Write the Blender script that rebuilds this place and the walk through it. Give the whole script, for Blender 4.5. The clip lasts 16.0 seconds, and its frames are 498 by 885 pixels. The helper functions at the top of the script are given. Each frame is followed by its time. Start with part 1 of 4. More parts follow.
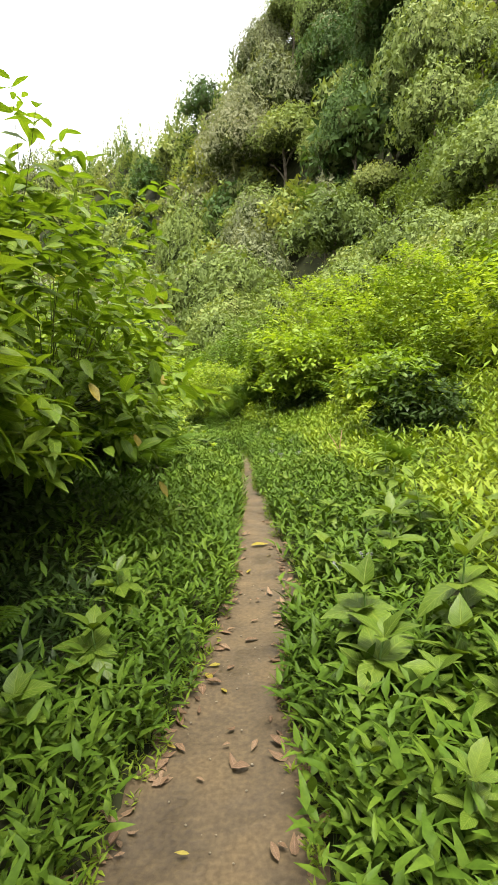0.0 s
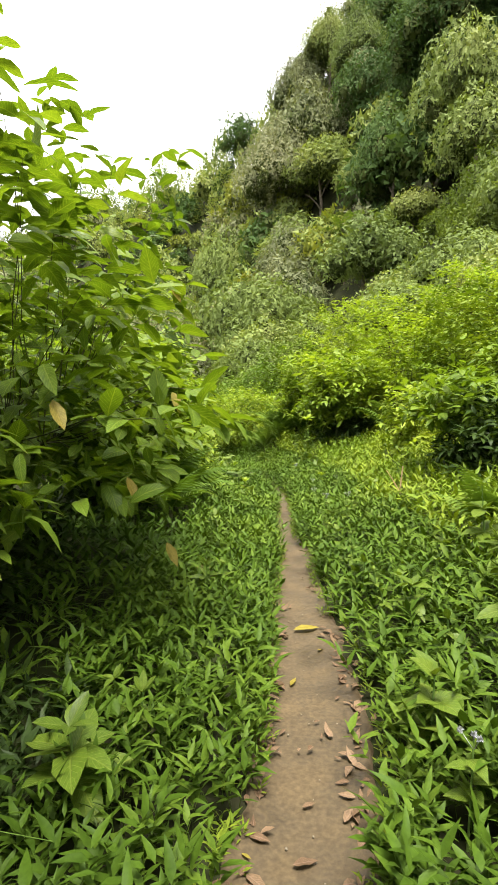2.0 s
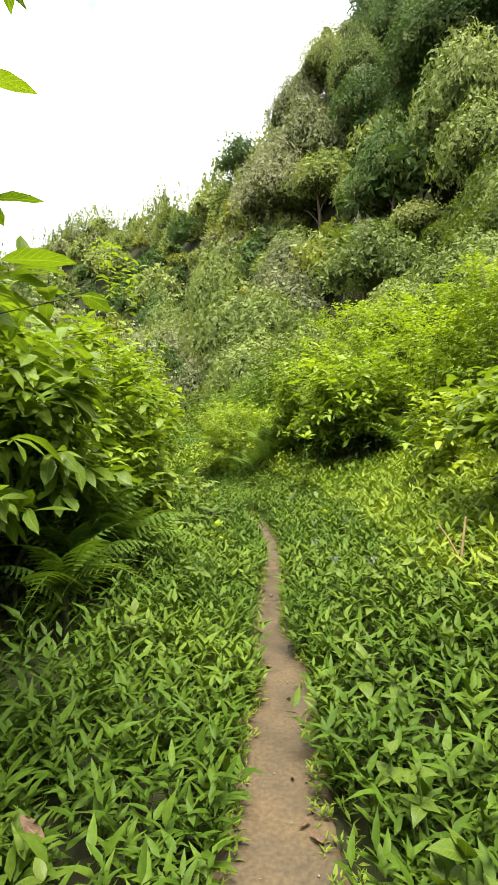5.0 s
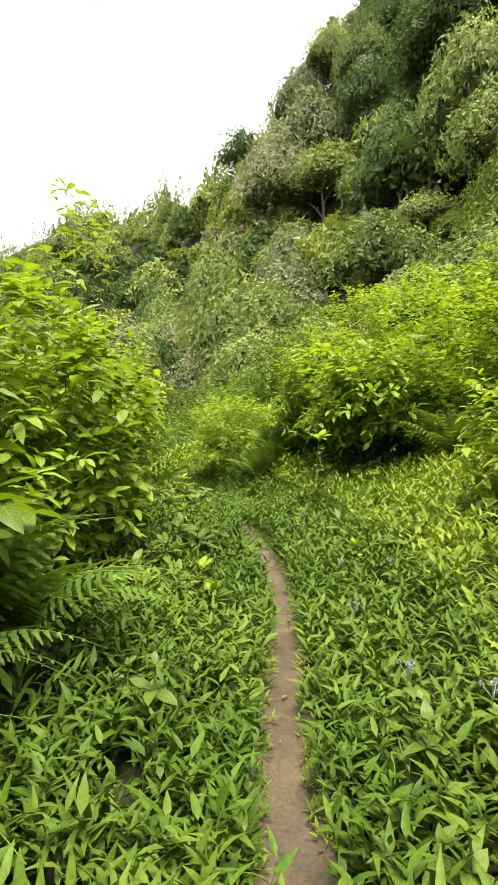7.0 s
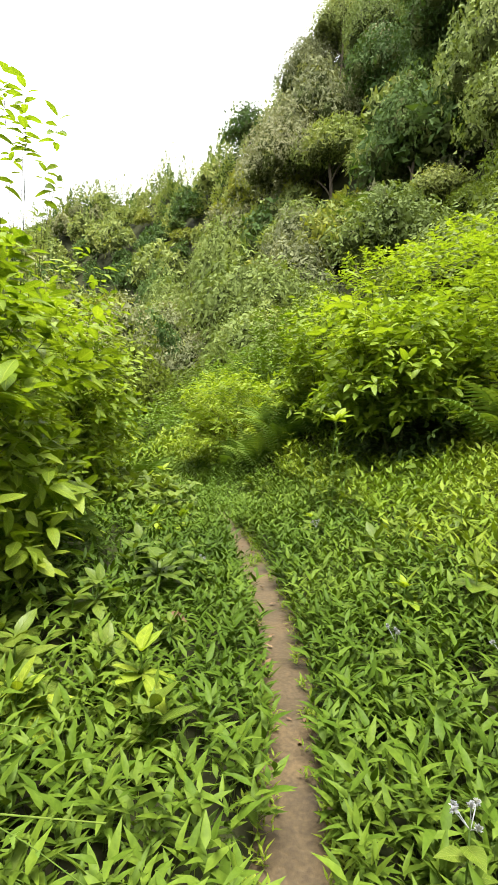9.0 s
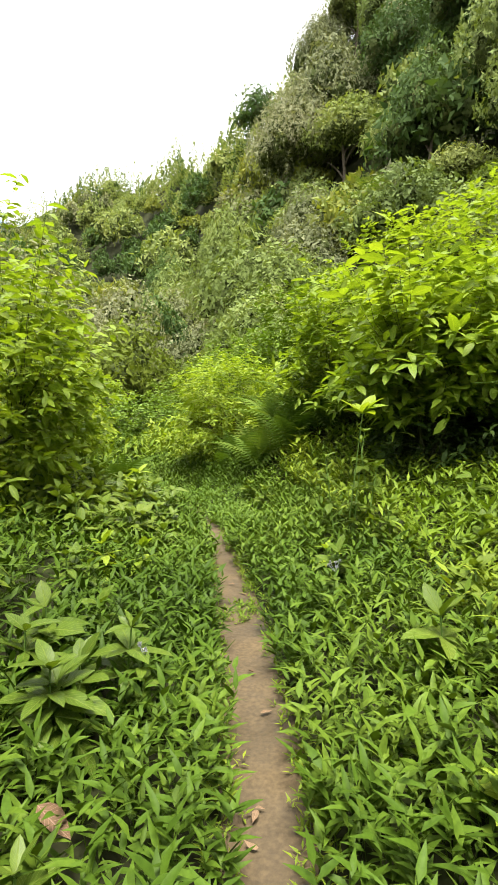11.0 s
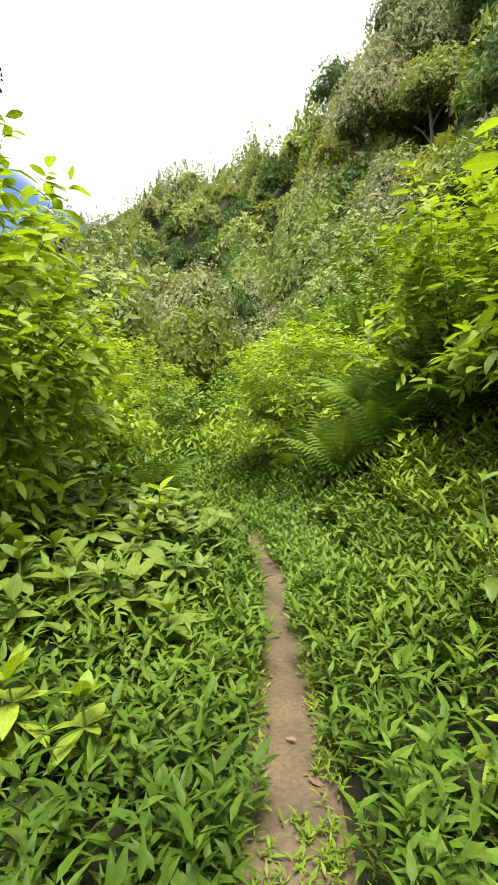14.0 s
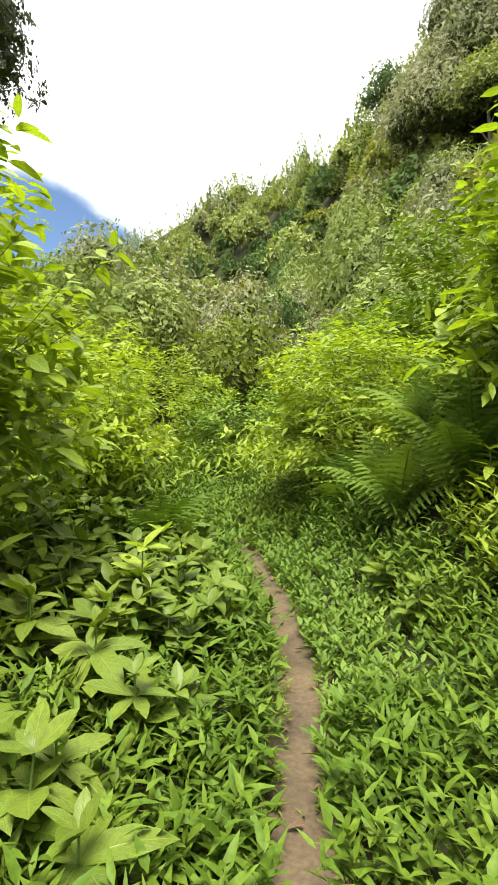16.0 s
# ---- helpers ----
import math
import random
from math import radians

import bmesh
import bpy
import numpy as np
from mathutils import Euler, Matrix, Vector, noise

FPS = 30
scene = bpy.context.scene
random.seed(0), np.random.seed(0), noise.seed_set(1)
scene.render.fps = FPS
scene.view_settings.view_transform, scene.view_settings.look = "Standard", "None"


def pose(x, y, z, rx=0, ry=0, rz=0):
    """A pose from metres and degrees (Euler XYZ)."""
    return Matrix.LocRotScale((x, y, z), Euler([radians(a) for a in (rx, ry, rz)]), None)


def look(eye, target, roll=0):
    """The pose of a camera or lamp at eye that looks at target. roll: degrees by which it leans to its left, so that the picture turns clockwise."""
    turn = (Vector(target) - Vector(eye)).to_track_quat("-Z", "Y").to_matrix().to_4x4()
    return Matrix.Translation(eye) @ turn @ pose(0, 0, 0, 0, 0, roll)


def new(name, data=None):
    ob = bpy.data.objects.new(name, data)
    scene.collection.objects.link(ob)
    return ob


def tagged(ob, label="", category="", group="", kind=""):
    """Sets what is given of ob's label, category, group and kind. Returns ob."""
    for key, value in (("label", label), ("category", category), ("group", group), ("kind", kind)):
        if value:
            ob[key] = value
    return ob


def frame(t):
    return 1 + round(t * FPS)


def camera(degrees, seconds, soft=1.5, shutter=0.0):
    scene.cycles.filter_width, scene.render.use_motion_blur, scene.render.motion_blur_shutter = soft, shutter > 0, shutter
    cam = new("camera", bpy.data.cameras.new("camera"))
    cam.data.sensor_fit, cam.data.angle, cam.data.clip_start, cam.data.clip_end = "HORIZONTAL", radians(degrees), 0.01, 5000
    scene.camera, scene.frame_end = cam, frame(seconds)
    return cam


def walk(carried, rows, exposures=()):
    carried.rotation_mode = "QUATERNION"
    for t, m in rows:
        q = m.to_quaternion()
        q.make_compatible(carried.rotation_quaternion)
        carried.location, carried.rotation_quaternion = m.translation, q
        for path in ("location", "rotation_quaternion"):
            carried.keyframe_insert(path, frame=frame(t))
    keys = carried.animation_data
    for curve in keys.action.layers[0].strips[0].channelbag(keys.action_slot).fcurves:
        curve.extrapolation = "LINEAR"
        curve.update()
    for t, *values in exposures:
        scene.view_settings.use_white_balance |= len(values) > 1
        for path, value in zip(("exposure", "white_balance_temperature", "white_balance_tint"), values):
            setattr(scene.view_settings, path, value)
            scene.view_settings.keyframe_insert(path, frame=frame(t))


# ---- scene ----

cam = camera(51.0, 16.0, soft=1.5)
PATH = [
    (0, (0.226, 1.166, 1.515), (0.211, 3.157, 1.324), -0.8),
    (0.5, (0.158, 1.459, 1.487), (0.065, 3.451, 1.335), -0.8),
    (1, (0.126, 1.775, 1.501), (-0.012, 3.766, 1.368), -0.7),
    (1.5, (0.071, 2.153, 1.495), (-0.071, 4.144, 1.381), -0.6),
    (2, (0.14, 2.526, 1.499), (0.0, 4.519, 1.417), -0.4),
    (2.5, (0.142, 2.9, 1.481), (0.007, 4.895, 1.42), -0.2),
    (3, (0.131, 3.315, 1.493), (-0.003, 5.311, 1.456), -0.2),
    (3.5, (0.184, 3.756, 1.504), (0.054, 5.752, 1.47), -0.1),
    (4, (0.248, 4.216, 1.51), (0.109, 6.211, 1.495), -0.4),
    (4.2, (0.281, 4.393, 1.503), (0.143, 6.388, 1.49), -0.5),
    (6.3, (0.174, 6.387, 1.52), (0.03, 8.382, 1.51), -0.5),
    (6.5, (0.146, 6.586, 1.536), (0.0, 8.58, 1.525), -0.3),
    (7, (0.124, 7.064, 1.537), (-0.013, 9.059, 1.519), 0.1),
    (7.5, (0.107, 7.564, 1.504), (-0.03, 9.559, 1.484), 0.2),
    (8, (0.123, 8.078, 1.477), (-0.012, 10.073, 1.449), 0.2),
    (8.5, (0.129, 8.575, 1.471), (-0.011, 10.569, 1.411), 0.4),
    (9, (0.084, 9.051, 1.474), (-0.064, 11.045, 1.403), 0.6),
    (9.2, (0.078, 9.23, 1.472), (-0.069, 11.222, 1.384), 0.7),
    (11.3, (0.114, 10.978, 1.496), (-0.076, 12.966, 1.384), 0.8),
    (11.5, (0.111, 11.129, 1.503), (-0.079, 13.116, 1.386), 0.7),
    (12, (0.121, 11.52, 1.51), (-0.102, 13.504, 1.391), 0.6),
    (12.5, (0.076, 11.903, 1.475), (-0.224, 13.876, 1.354), 0.5),
    (13, (0.069, 12.326, 1.456), (-0.275, 14.292, 1.329), 0.2),
    (13.5, (0.018, 12.702, 1.459), (-0.415, 14.649, 1.308), -0.2),
    (14, (-0.082, 13.064, 1.469), (-0.568, 14.998, 1.317), -0.3),
    (14.5, (-0.117, 13.441, 1.498), (-0.656, 15.36, 1.344), -0.5),
    (15, (-0.169, 13.752, 1.53), (-0.752, 15.659, 1.386), -0.7),
    (15.5, (-0.201, 14.054, 1.536), (-0.804, 15.957, 1.42), -0.4),
    (16, (-0.233, 14.38, 1.542), (-0.899, 16.263, 1.43), -0.4),
]
walk(cam, [(t, look(eye, target, roll)) for t, eye, target, roll in PATH], [(0, 1.52), (16, 1.52)])

# ---- world, sun ----
SUN_EL, SUN_AZ = radians(75), radians(165)
world = bpy.data.worlds.new("world")
scene.world = world
world.use_nodes = True
wn, wl = world.node_tree.nodes, world.node_tree.links
wn.clear()
wout = wn.new("ShaderNodeOutputWorld")
wsky = wn.new("ShaderNodeTexSky")
wsky.air_density, wsky.dust_density, wsky.ozone_density = 1.0, 0.0, 4.0
wsky.sky_type, wsky.sun_disc, wsky.sun_elevation, wsky.sun_rotation = "NISHITA", False, SUN_EL, SUN_AZ
wblue = wn.new("ShaderNodeBackground")
wblue.inputs["Strength"].default_value = 0.06
wl.new(wsky.outputs[0], wblue.inputs["Color"])
wcloud = wn.new("ShaderNodeBackground")
wcloud.inputs["Strength"].default_value = 1.15
wcoord = wn.new("ShaderNodeTexCoord")
wnoise = wn.new("ShaderNodeTexNoise")
wnoise.inputs["Scale"].default_value, wnoise.inputs["Detail"].default_value = 2.6, 6
wl.new(wcoord.outputs["Generated"], wnoise.inputs["Vector"])
wtone = wn.new("ShaderNodeValToRGB")
wtone.color_ramp.elements[0].position, wtone.color_ramp.elements[0].color = 0.36, (0.28, 0.31, 0.38, 1)
wtone.color_ramp.elements[1].position, wtone.color_ramp.elements[1].color = 0.45, (1.0, 1.0, 1.0, 1)
wl.new(wnoise.outputs["Fac"], wtone.inputs["Fac"])

# the cloud breaks open low in the sky to one side of the valley
wdot = wn.new("ShaderNodeVectorMath")
wdot.operation = "DOT_PRODUCT"
wdot.inputs[1].default_value = (math.sin(radians(-47)) * math.cos(radians(-6)), math.cos(radians(-47)) * math.cos(radians(-6)), math.sin(radians(-6)))
wl.new(wcoord.outputs["Generated"], wdot.inputs[0])
wadd = wn.new("ShaderNodeMath")
wadd.operation = "MULTIPLY_ADD"
wadd.inputs[1].default_value = 0.1
wl.new(wnoise.outputs["Fac"], wadd.inputs[0])
wl.new(wdot.outputs["Value"], wadd.inputs[2])
wmask = wn.new("ShaderNodeMapRange")
wmask.interpolation_type = "SMOOTHSTEP"
wmask.inputs["From Min"].default_value, wmask.inputs["From Max"].default_value = 0.905, 0.93
wl.new(wadd.outputs[0], wmask.inputs["Value"])
wnear = wn.new("ShaderNodeMapRange")
wnear.inputs["From Min"].default_value, wnear.inputs["From Max"].default_value = 0.81, 0.87
wl.new(wadd.outputs[0], wnear.inputs["Value"])
wstretch = wn.new("ShaderNodeMapping")
wstretch.inputs["Scale"].default_value = (3.0, 3.0, 11.0)
wl.new(wcoord.outputs["Generated"], wstretch.inputs["Vector"])
wwisp = wn.new("ShaderNodeTexNoise")
wwisp.inputs["Scale"].default_value, wwisp.inputs["Detail"].default_value = 1.6, 5
wl.new(wstretch.outputs[0], wwisp.inputs["Vector"])
wband = wn.new("ShaderNodeMapRange")
wband.inputs["From Min"].default_value, wband.inputs["From Max"].default_value = 0.42, 0.68
wl.new(wwisp.outputs["Fac"], wband.inputs["Value"])
wboth = wn.new("ShaderNodeMath")
wboth.operation = "MULTIPLY"
wl.new(wnear.outputs["Result"], wboth.inputs[0])
wl.new(wband.outputs["Result"], wboth.inputs[1])
wgrey = wn.new("ShaderNodeMix")
wgrey.data_type = "RGBA"
wgrey.inputs[7].default_value = (0.225, 0.23, 0.265, 1)
wl.new(wboth.outputs[0], wgrey.inputs[0])
wl.new(wtone.outputs[0], wgrey.inputs[6])
wl.new(wgrey.outputs[2], wcloud.inputs["Color"])
wmix = wn.new("ShaderNodeMixShader")
wl.new(wmask.outputs["Result"], wmix.inputs[0])
wl.new(wcloud.outputs[0], wmix.inputs[1])
wl.new(wblue.outputs[0], wmix.inputs[2])
wl.new(wmix.outputs[0], wout.inputs["Surface"])

sun = new("sun", bpy.data.lights.new("sun", "SUN"))
sun.data.energy, sun.data.angle, sun.data.color = 5.0, radians(26), (1.0, 0.95, 0.84)
sun_dir = Vector((math.sin(SUN_AZ) * math.cos(SUN_EL), math.cos(SUN_AZ) * math.cos(SUN_EL), math.sin(SUN_EL)))
sun.matrix_world = look(sun_dir * 60, (0, 0, 0))

rng = np.random.default_rng(7)


# ---- materials ----
def node_mat(name):
    m = bpy.data.materials.new(name)
    m.use_nodes = True
    m.node_tree.nodes.clear()
    return m, m.node_tree.nodes, m.node_tree.links


def ramp(nodes, links, fac, stops):
    r = nodes.new("ShaderNodeValToRGB")
    e = r.color_ramp.elements
    e[0].position, e[0].color = stops[0][0], (*stops[0][1], 1)
    e[1].position, e[1].color = stops[-1][0], (*stops[-1][1], 1)
    for p, c in stops[1:-1]:
        n = e.new(p)
        n.color = (*c, 1)
    links.new(fac, r.inputs["Fac"])
    return r.outputs[0]


def leaf_mat(name, dark, mid, light, thin=0.35, rough=0.45, veins=False, patch=0.6, green=True, spray=0.0):
    """Leaf surface: tone varies leaf by leaf and over metre-wide patches; light passes through the blade."""
    m, n, l = node_mat(name)
    dark, mid, light = ([c * k for c, k in zip(tone, (0.6, 0.43, 0.48) if green else (0.66, 0.66, 0.66))] for tone in (dark, mid, light))
    out = n.new("ShaderNodeOutputMaterial")
    geo, info, co = n.new("ShaderNodeNewGeometry"), n.new("ShaderNodeObjectInfo"), n.new("ShaderNodeTexCoord")
    fr = n.new("ShaderNodeMix")
    fr.inputs[0].default_value = 0.5
    l.new(geo.outputs["Random Per Island"], fr.inputs[2])
    l.new(info.outputs["Random"], fr.inputs[3])
    big = n.new("ShaderNodeTexNoise")
    big.inputs["Scale"].default_value, big.inputs["Detail"].default_value = patch, 3
    l.new(geo.outputs["Position"], big.inputs["Vector"])
    mixv = n.new("ShaderNodeMix")
    mixv.inputs[0].default_value = 0.45
    l.new(fr.outputs[0], mixv.inputs[2])
    sc = n.new("ShaderNodeMapRange")
    sc.inputs["From Min"].default_value, sc.inputs["From Max"].default_value = 0.3, 0.7
    l.new(big.outputs["Fac"], sc.inputs["Value"])
    l.new(sc.outputs["Result"], mixv.inputs[3])
    col = ramp(n, l, mixv.outputs[0], [(0.05, dark), (0.5, mid), (0.95, light)])
    fine = n.new("ShaderNodeTexNoise")
    fine.inputs["Scale"].default_value, fine.inputs["Detail"].default_value = 60.0, 4
    l.new(geo.outputs["Position"], fine.inputs["Vector"])
    mul = n.new("ShaderNodeMix")
    mul.data_type, mul.blend_type = "RGBA", "MULTIPLY"
    mul.inputs[0].default_value = 0.6
    l.new(col, mul.inputs[6])
    l.new(ramp(n, l, fine.outputs["Fac"], [(0.3, (0.62, 0.66, 0.6)), (0.65, (1.15, 1.12, 1.05))]), mul.inputs[7])
    colour = mul.outputs[2]
    bsdf = n.new("ShaderNodeBsdfPrincipled")
    if veins:
        sep = n.new("ShaderNodeSeparateXYZ")
        l.new(co.outputs["UV"], sep.inputs[0])
        ab = n.new("ShaderNodeMath")
        ab.operation = "ABSOLUTE"
        half = n.new("ShaderNodeMath")
        half.operation = "SUBTRACT"
        half.inputs[1].default_value = 0.5
        l.new(sep.outputs[0], half.inputs[0])
        l.new(half.outputs[0], ab.inputs[0])
        # side veins run outwards and forwards from the midrib
        run = n.new("ShaderNodeMath")
        run.operation = "MULTIPLY_ADD"
        run.inputs[1].default_value = -0.55
        l.new(ab.outputs[0], run.inputs[0])
        l.new(sep.outputs[1], run.inputs[2])
        si = n.new("ShaderNodeMath")
        si.operation = "MULTIPLY"
        si.inputs[1].default_value = 60
        l.new(run.outputs[0], si.inputs[0])
        sn = n.new("ShaderNodeMath")
        sn.operation = "SINE"
        l.new(si.outputs[0], sn.inputs[0])
        pw = n.new("ShaderNodeMapRange")
        pw.inputs["From Min"].default_value, pw.inputs["From Max"].default_value = 0.86, 1.0
        l.new(sn.outputs[0], pw.inputs["Value"])
        rib = n.new("ShaderNodeMapRange")
        rib.inputs["From Min"].default_value, rib.inputs["From Max"].default_value = 0.045, 0.012
        l.new(ab.outputs[0], rib.inputs["Value"])
        mx = n.new("ShaderNodeMath")
        mx.operation = "MAXIMUM"
        l.new(pw.outputs["Result"], mx.inputs[0])
        l.new(rib.outputs["Result"], mx.inputs[1])
        vm = n.new("ShaderNodeMix")
        vm.data_type = "RGBA"
        vs = n.new("ShaderNodeMath")
        vs.operation = "MULTIPLY"
        vs.inputs[1].default_value = 0.4
        l.new(mx.outputs[0], vs.inputs[0])
        l.new(vs.outputs[0], vm.inputs[0])
        l.new(colour, vm.inputs[6])
        vm.inputs[7].default_value = (light[0] * 1.4, light[1] * 1.3, light[2] * 1.6, 1)
        colour = vm.outputs[2]
        bump = n.new("ShaderNodeBump")
        bump.inputs["Strength"].default_value, bump.inputs["Distance"].default_value = 0.5, 0.004
        bump.invert = True
        l.new(mx.outputs[0], bump.inputs["Height"])
        l.new(bump.outputs[0], bsdf.inputs["Normal"])
    l.new(colour, bsdf.inputs["Base Color"])
    bsdf.inputs["Roughness"].default_value = rough
    bsdf.inputs["Specular IOR Level"].default_value = 0.16 if veins else 0.07
    tr = n.new("ShaderNodeBsdfTranslucent")
    warm = n.new("ShaderNodeMix")
    warm.data_type, warm.blend_type = "RGBA", "MULTIPLY"
    warm.inputs[0].default_value = 1.0
    warm.inputs[7].default_value = (1.5, 1.52, 0.45, 1)
    l.new(colour, warm.inputs[6])
    l.new(warm.outputs[2], tr.inputs["Color"])
    mix = n.new("ShaderNodeMixShader")
    mix.inputs[0].default_value = thin * 0.75
    l.new(bsdf.outputs[0], mix.inputs[1])
    l.new(tr.outputs[0], mix.inputs[2])
    if spray:
        # a spray of small leaves with gaps between them, each leaf with its own tone
        cell = n.new("ShaderNodeTexVoronoi")
        cell.inputs["Scale"].default_value = 1 / spray
        l.new(geo.outputs["Position"], cell.inputs["Vector"])
        gap = n.new("ShaderNodeMath")
        gap.operation = "LESS_THAN"
        gap.inputs[1].default_value = 0.58
        l.new(cell.outputs["Distance"], gap.inputs[0])
        hsv = n.new("ShaderNodeSeparateColor")
        l.new(cell.outputs["Color"], hsv.inputs[0])
        l.new(hsv.outputs[0], fr.inputs[2])
        fr.inputs[0].default_value = 0.7
        none = n.new("ShaderNodeBsdfTransparent")
        leafy = n.new("ShaderNodeMixShader")
        l.new(gap.outputs[0], leafy.inputs[0])
        l.new(none.outputs[0], leafy.inputs[1])
        l.new(mix.outputs[0], leafy.inputs[2])
        l.new(leafy.outputs[0], out.inputs["Surface"])
        return m
    l.new(mix.outputs[0], out.inputs["Surface"])
    return m


def rough_mat(name, stops, scale, rough=0.9, bump=0.5, dist=0.02, scale2=None, wet=False):
    m, n, l = node_mat(name)
    out, bsdf, geo = n.new("ShaderNodeOutputMaterial"), n.new("ShaderNodeBsdfPrincipled"), n.new("ShaderNodeNewGeometry")
    a, b = n.new("ShaderNodeTexNoise"), n.new("ShaderNodeTexNoise")
    a.inputs["Scale"].default_value, a.inputs["Detail"].default_value = scale, 8
    b.inputs["Scale"].default_value, b.inputs["Detail"].default_value = scale2 or scale * 9, 8
    l.new(geo.outputs["Position"], a.inputs["Vector"])
    l.new(geo.outputs["Position"], b.inputs["Vector"])
    mx = n.new("ShaderNodeMix")
    mx.inputs[0].default_value = 0.45
    l.new(a.outputs["Fac"], mx.inputs[2])
    l.new(b.outputs["Fac"], mx.inputs[3])
    l.new(ramp(n, l, mx.outputs[0], stops), bsdf.inputs["Base Color"])
    bsdf.inputs["Roughness"].default_value = rough
    bsdf.inputs["Specular IOR Level"].default_value = 0.3 if wet else 0.08
    if wet:
        w = n.new("ShaderNodeMapRange")
        w.inputs["From Min"].default_value, w.inputs["From Max"].default_value = 0.4, 0.62
        w.inputs["To Min"].default_value, w.inputs["To Max"].default_value = 0.5, 0.95
        l.new(a.outputs["Fac"], w.inputs["Value"])
        l.new(w.outputs["Result"], bsdf.inputs["Roughness"])
    bp = n.new("ShaderNodeBump")
    bp.inputs["Strength"].default_value, bp.inputs["Distance"].default_value = bump, dist
    l.new(mx.outputs[0], bp.inputs["Height"])
    l.new(bp.outputs[0], bsdf.inputs["Normal"])
    l.new(bsdf.outputs[0], out.inputs["Surface"])
    return m


M_SOIL = rough_mat("soil", [(0.3, (0.012, 0.011, 0.006)), (0.5, (0.02, 0.022, 0.009)), (0.7, (0.028, 0.038, 0.011))], 1.2)
M_MUD = rough_mat("trodden_mud", [(0.3, (0.025, 0.017, 0.0085)), (0.5, (0.06, 0.0425, 0.0215)), (0.7, (0.103, 0.073, 0.038))], 3.0, 0.8, 0.6, 0.012, 45.0, wet=True)
M_BARK = rough_mat("bark", [(0.3, (0.05, 0.04, 0.028)), (0.5, (0.11, 0.09, 0.065)), (0.7, (0.2, 0.17, 0.13))], 9.0, 0.9, 0.6, 0.01)
M_TWIG = rough_mat("twig_bark", [(0.3, (0.03, 0.035, 0.015)), (0.5, (0.055, 0.06, 0.028)), (0.7, (0.09, 0.085, 0.045))], 14.0, 0.8, 0.4, 0.004)
M_STEM = rough_mat("green_stem", [(0.3, (0.07, 0.13, 0.025)), (0.7, (0.14, 0.21, 0.05))], 12.0, 0.6, 0.3, 0.003)
M_PEBBLE = rough_mat("pebble", [(0.3, (0.1, 0.08, 0.055)), (0.7, (0.22, 0.19, 0.14))], 40.0, 0.85, 0.4, 0.003)
M_DEADWOOD = rough_mat("dead_wood", [(0.3, (0.2, 0.13, 0.07)), (0.7, (0.42, 0.30, 0.18))], 20.0, 0.85, 0.4, 0.004)

# dark end of the tones lowered to stand for shaded gaps between leaves
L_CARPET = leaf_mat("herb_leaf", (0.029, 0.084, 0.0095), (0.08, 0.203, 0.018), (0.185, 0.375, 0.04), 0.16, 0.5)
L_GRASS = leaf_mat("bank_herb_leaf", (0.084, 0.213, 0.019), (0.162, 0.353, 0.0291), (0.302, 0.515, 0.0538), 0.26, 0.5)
L_BROAD = leaf_mat("broad_leaf", (0.0621, 0.158, 0.0182), (0.124, 0.274, 0.0274), (0.207, 0.381, 0.0497), 0.32, 0.4, veins=True)
L_SHRUB = leaf_mat("shrub_leaf", (0.075, 0.2, 0.02), (0.17, 0.38, 0.032), (0.32, 0.57, 0.06), 0.46, 0.42, veins=True)
L_BRIGHT = leaf_mat("bright_shrub_leaf", (0.136, 0.328, 0.0272), (0.272, 0.544, 0.042), (0.431, 0.726, 0.0771), 0.48, 0.42, veins=True)
# dark leaf colour, also puts shade into growth below taller shrubs
L_DARK = leaf_mat("dark_and_shaded_leaf", (0.022, 0.06, 0.015), (0.045, 0.11, 0.022), (0.08, 0.17, 0.03), 0.25, 0.4)
L_FERN = leaf_mat("fern_leaf", (0.081, 0.209, 0.0324), (0.157, 0.362, 0.0552), (0.276, 0.505, 0.0905), 0.35, 0.5)
# forest leaf tones lightened for distance haze, most of all in the far copies
L_HILL = leaf_mat("forest_leaf", (0.0948, 0.199, 0.0543), (0.248, 0.449, 0.115), (0.367, 0.549, 0.162), 0.3, 0.6, patch=0.11, spray=0.24)
L_LIME = leaf_mat("lime_forest_leaf", (0.0824, 0.179, 0.0244), (0.152, 0.294, 0.0373), (0.195, 0.335, 0.0429), 0.35, 0.55, patch=0.08, spray=0.2)
L_LIME_FAR = leaf_mat("far_hazed_lime_leaf", (0.117, 0.215, 0.0343), (0.216, 0.352, 0.0538), (0.342, 0.489, 0.0875), 0.35, 0.55, patch=0.12)
L_DEEP = leaf_mat("deep_forest_leaf", (0.0332, 0.102, 0.0258), (0.0874, 0.212, 0.0506), (0.188, 0.368, 0.092), 0.25, 0.7, patch=0.11, spray=0.26)
L_GREY = leaf_mat("grey_forest_leaf", (0.112, 0.185, 0.0832), (0.241, 0.37, 0.176), (0.412, 0.573, 0.314), 0.25, 0.65, patch=0.12, spray=0.22)
# far copies without gaps, paler and greyer to paint in haze
L_HILL_FAR = leaf_mat("far_hazed_forest_leaf", (0.112, 0.225, 0.0652), (0.293, 0.507, 0.138), (0.433, 0.62, 0.194), 0.3, 0.6, patch=0.11)
L_GREY_FAR = leaf_mat("far_hazed_grey_forest_leaf", (0.132, 0.209, 0.0998), (0.284, 0.418, 0.211), (0.486, 0.647, 0.377), 0.25, 0.65, patch=0.12)
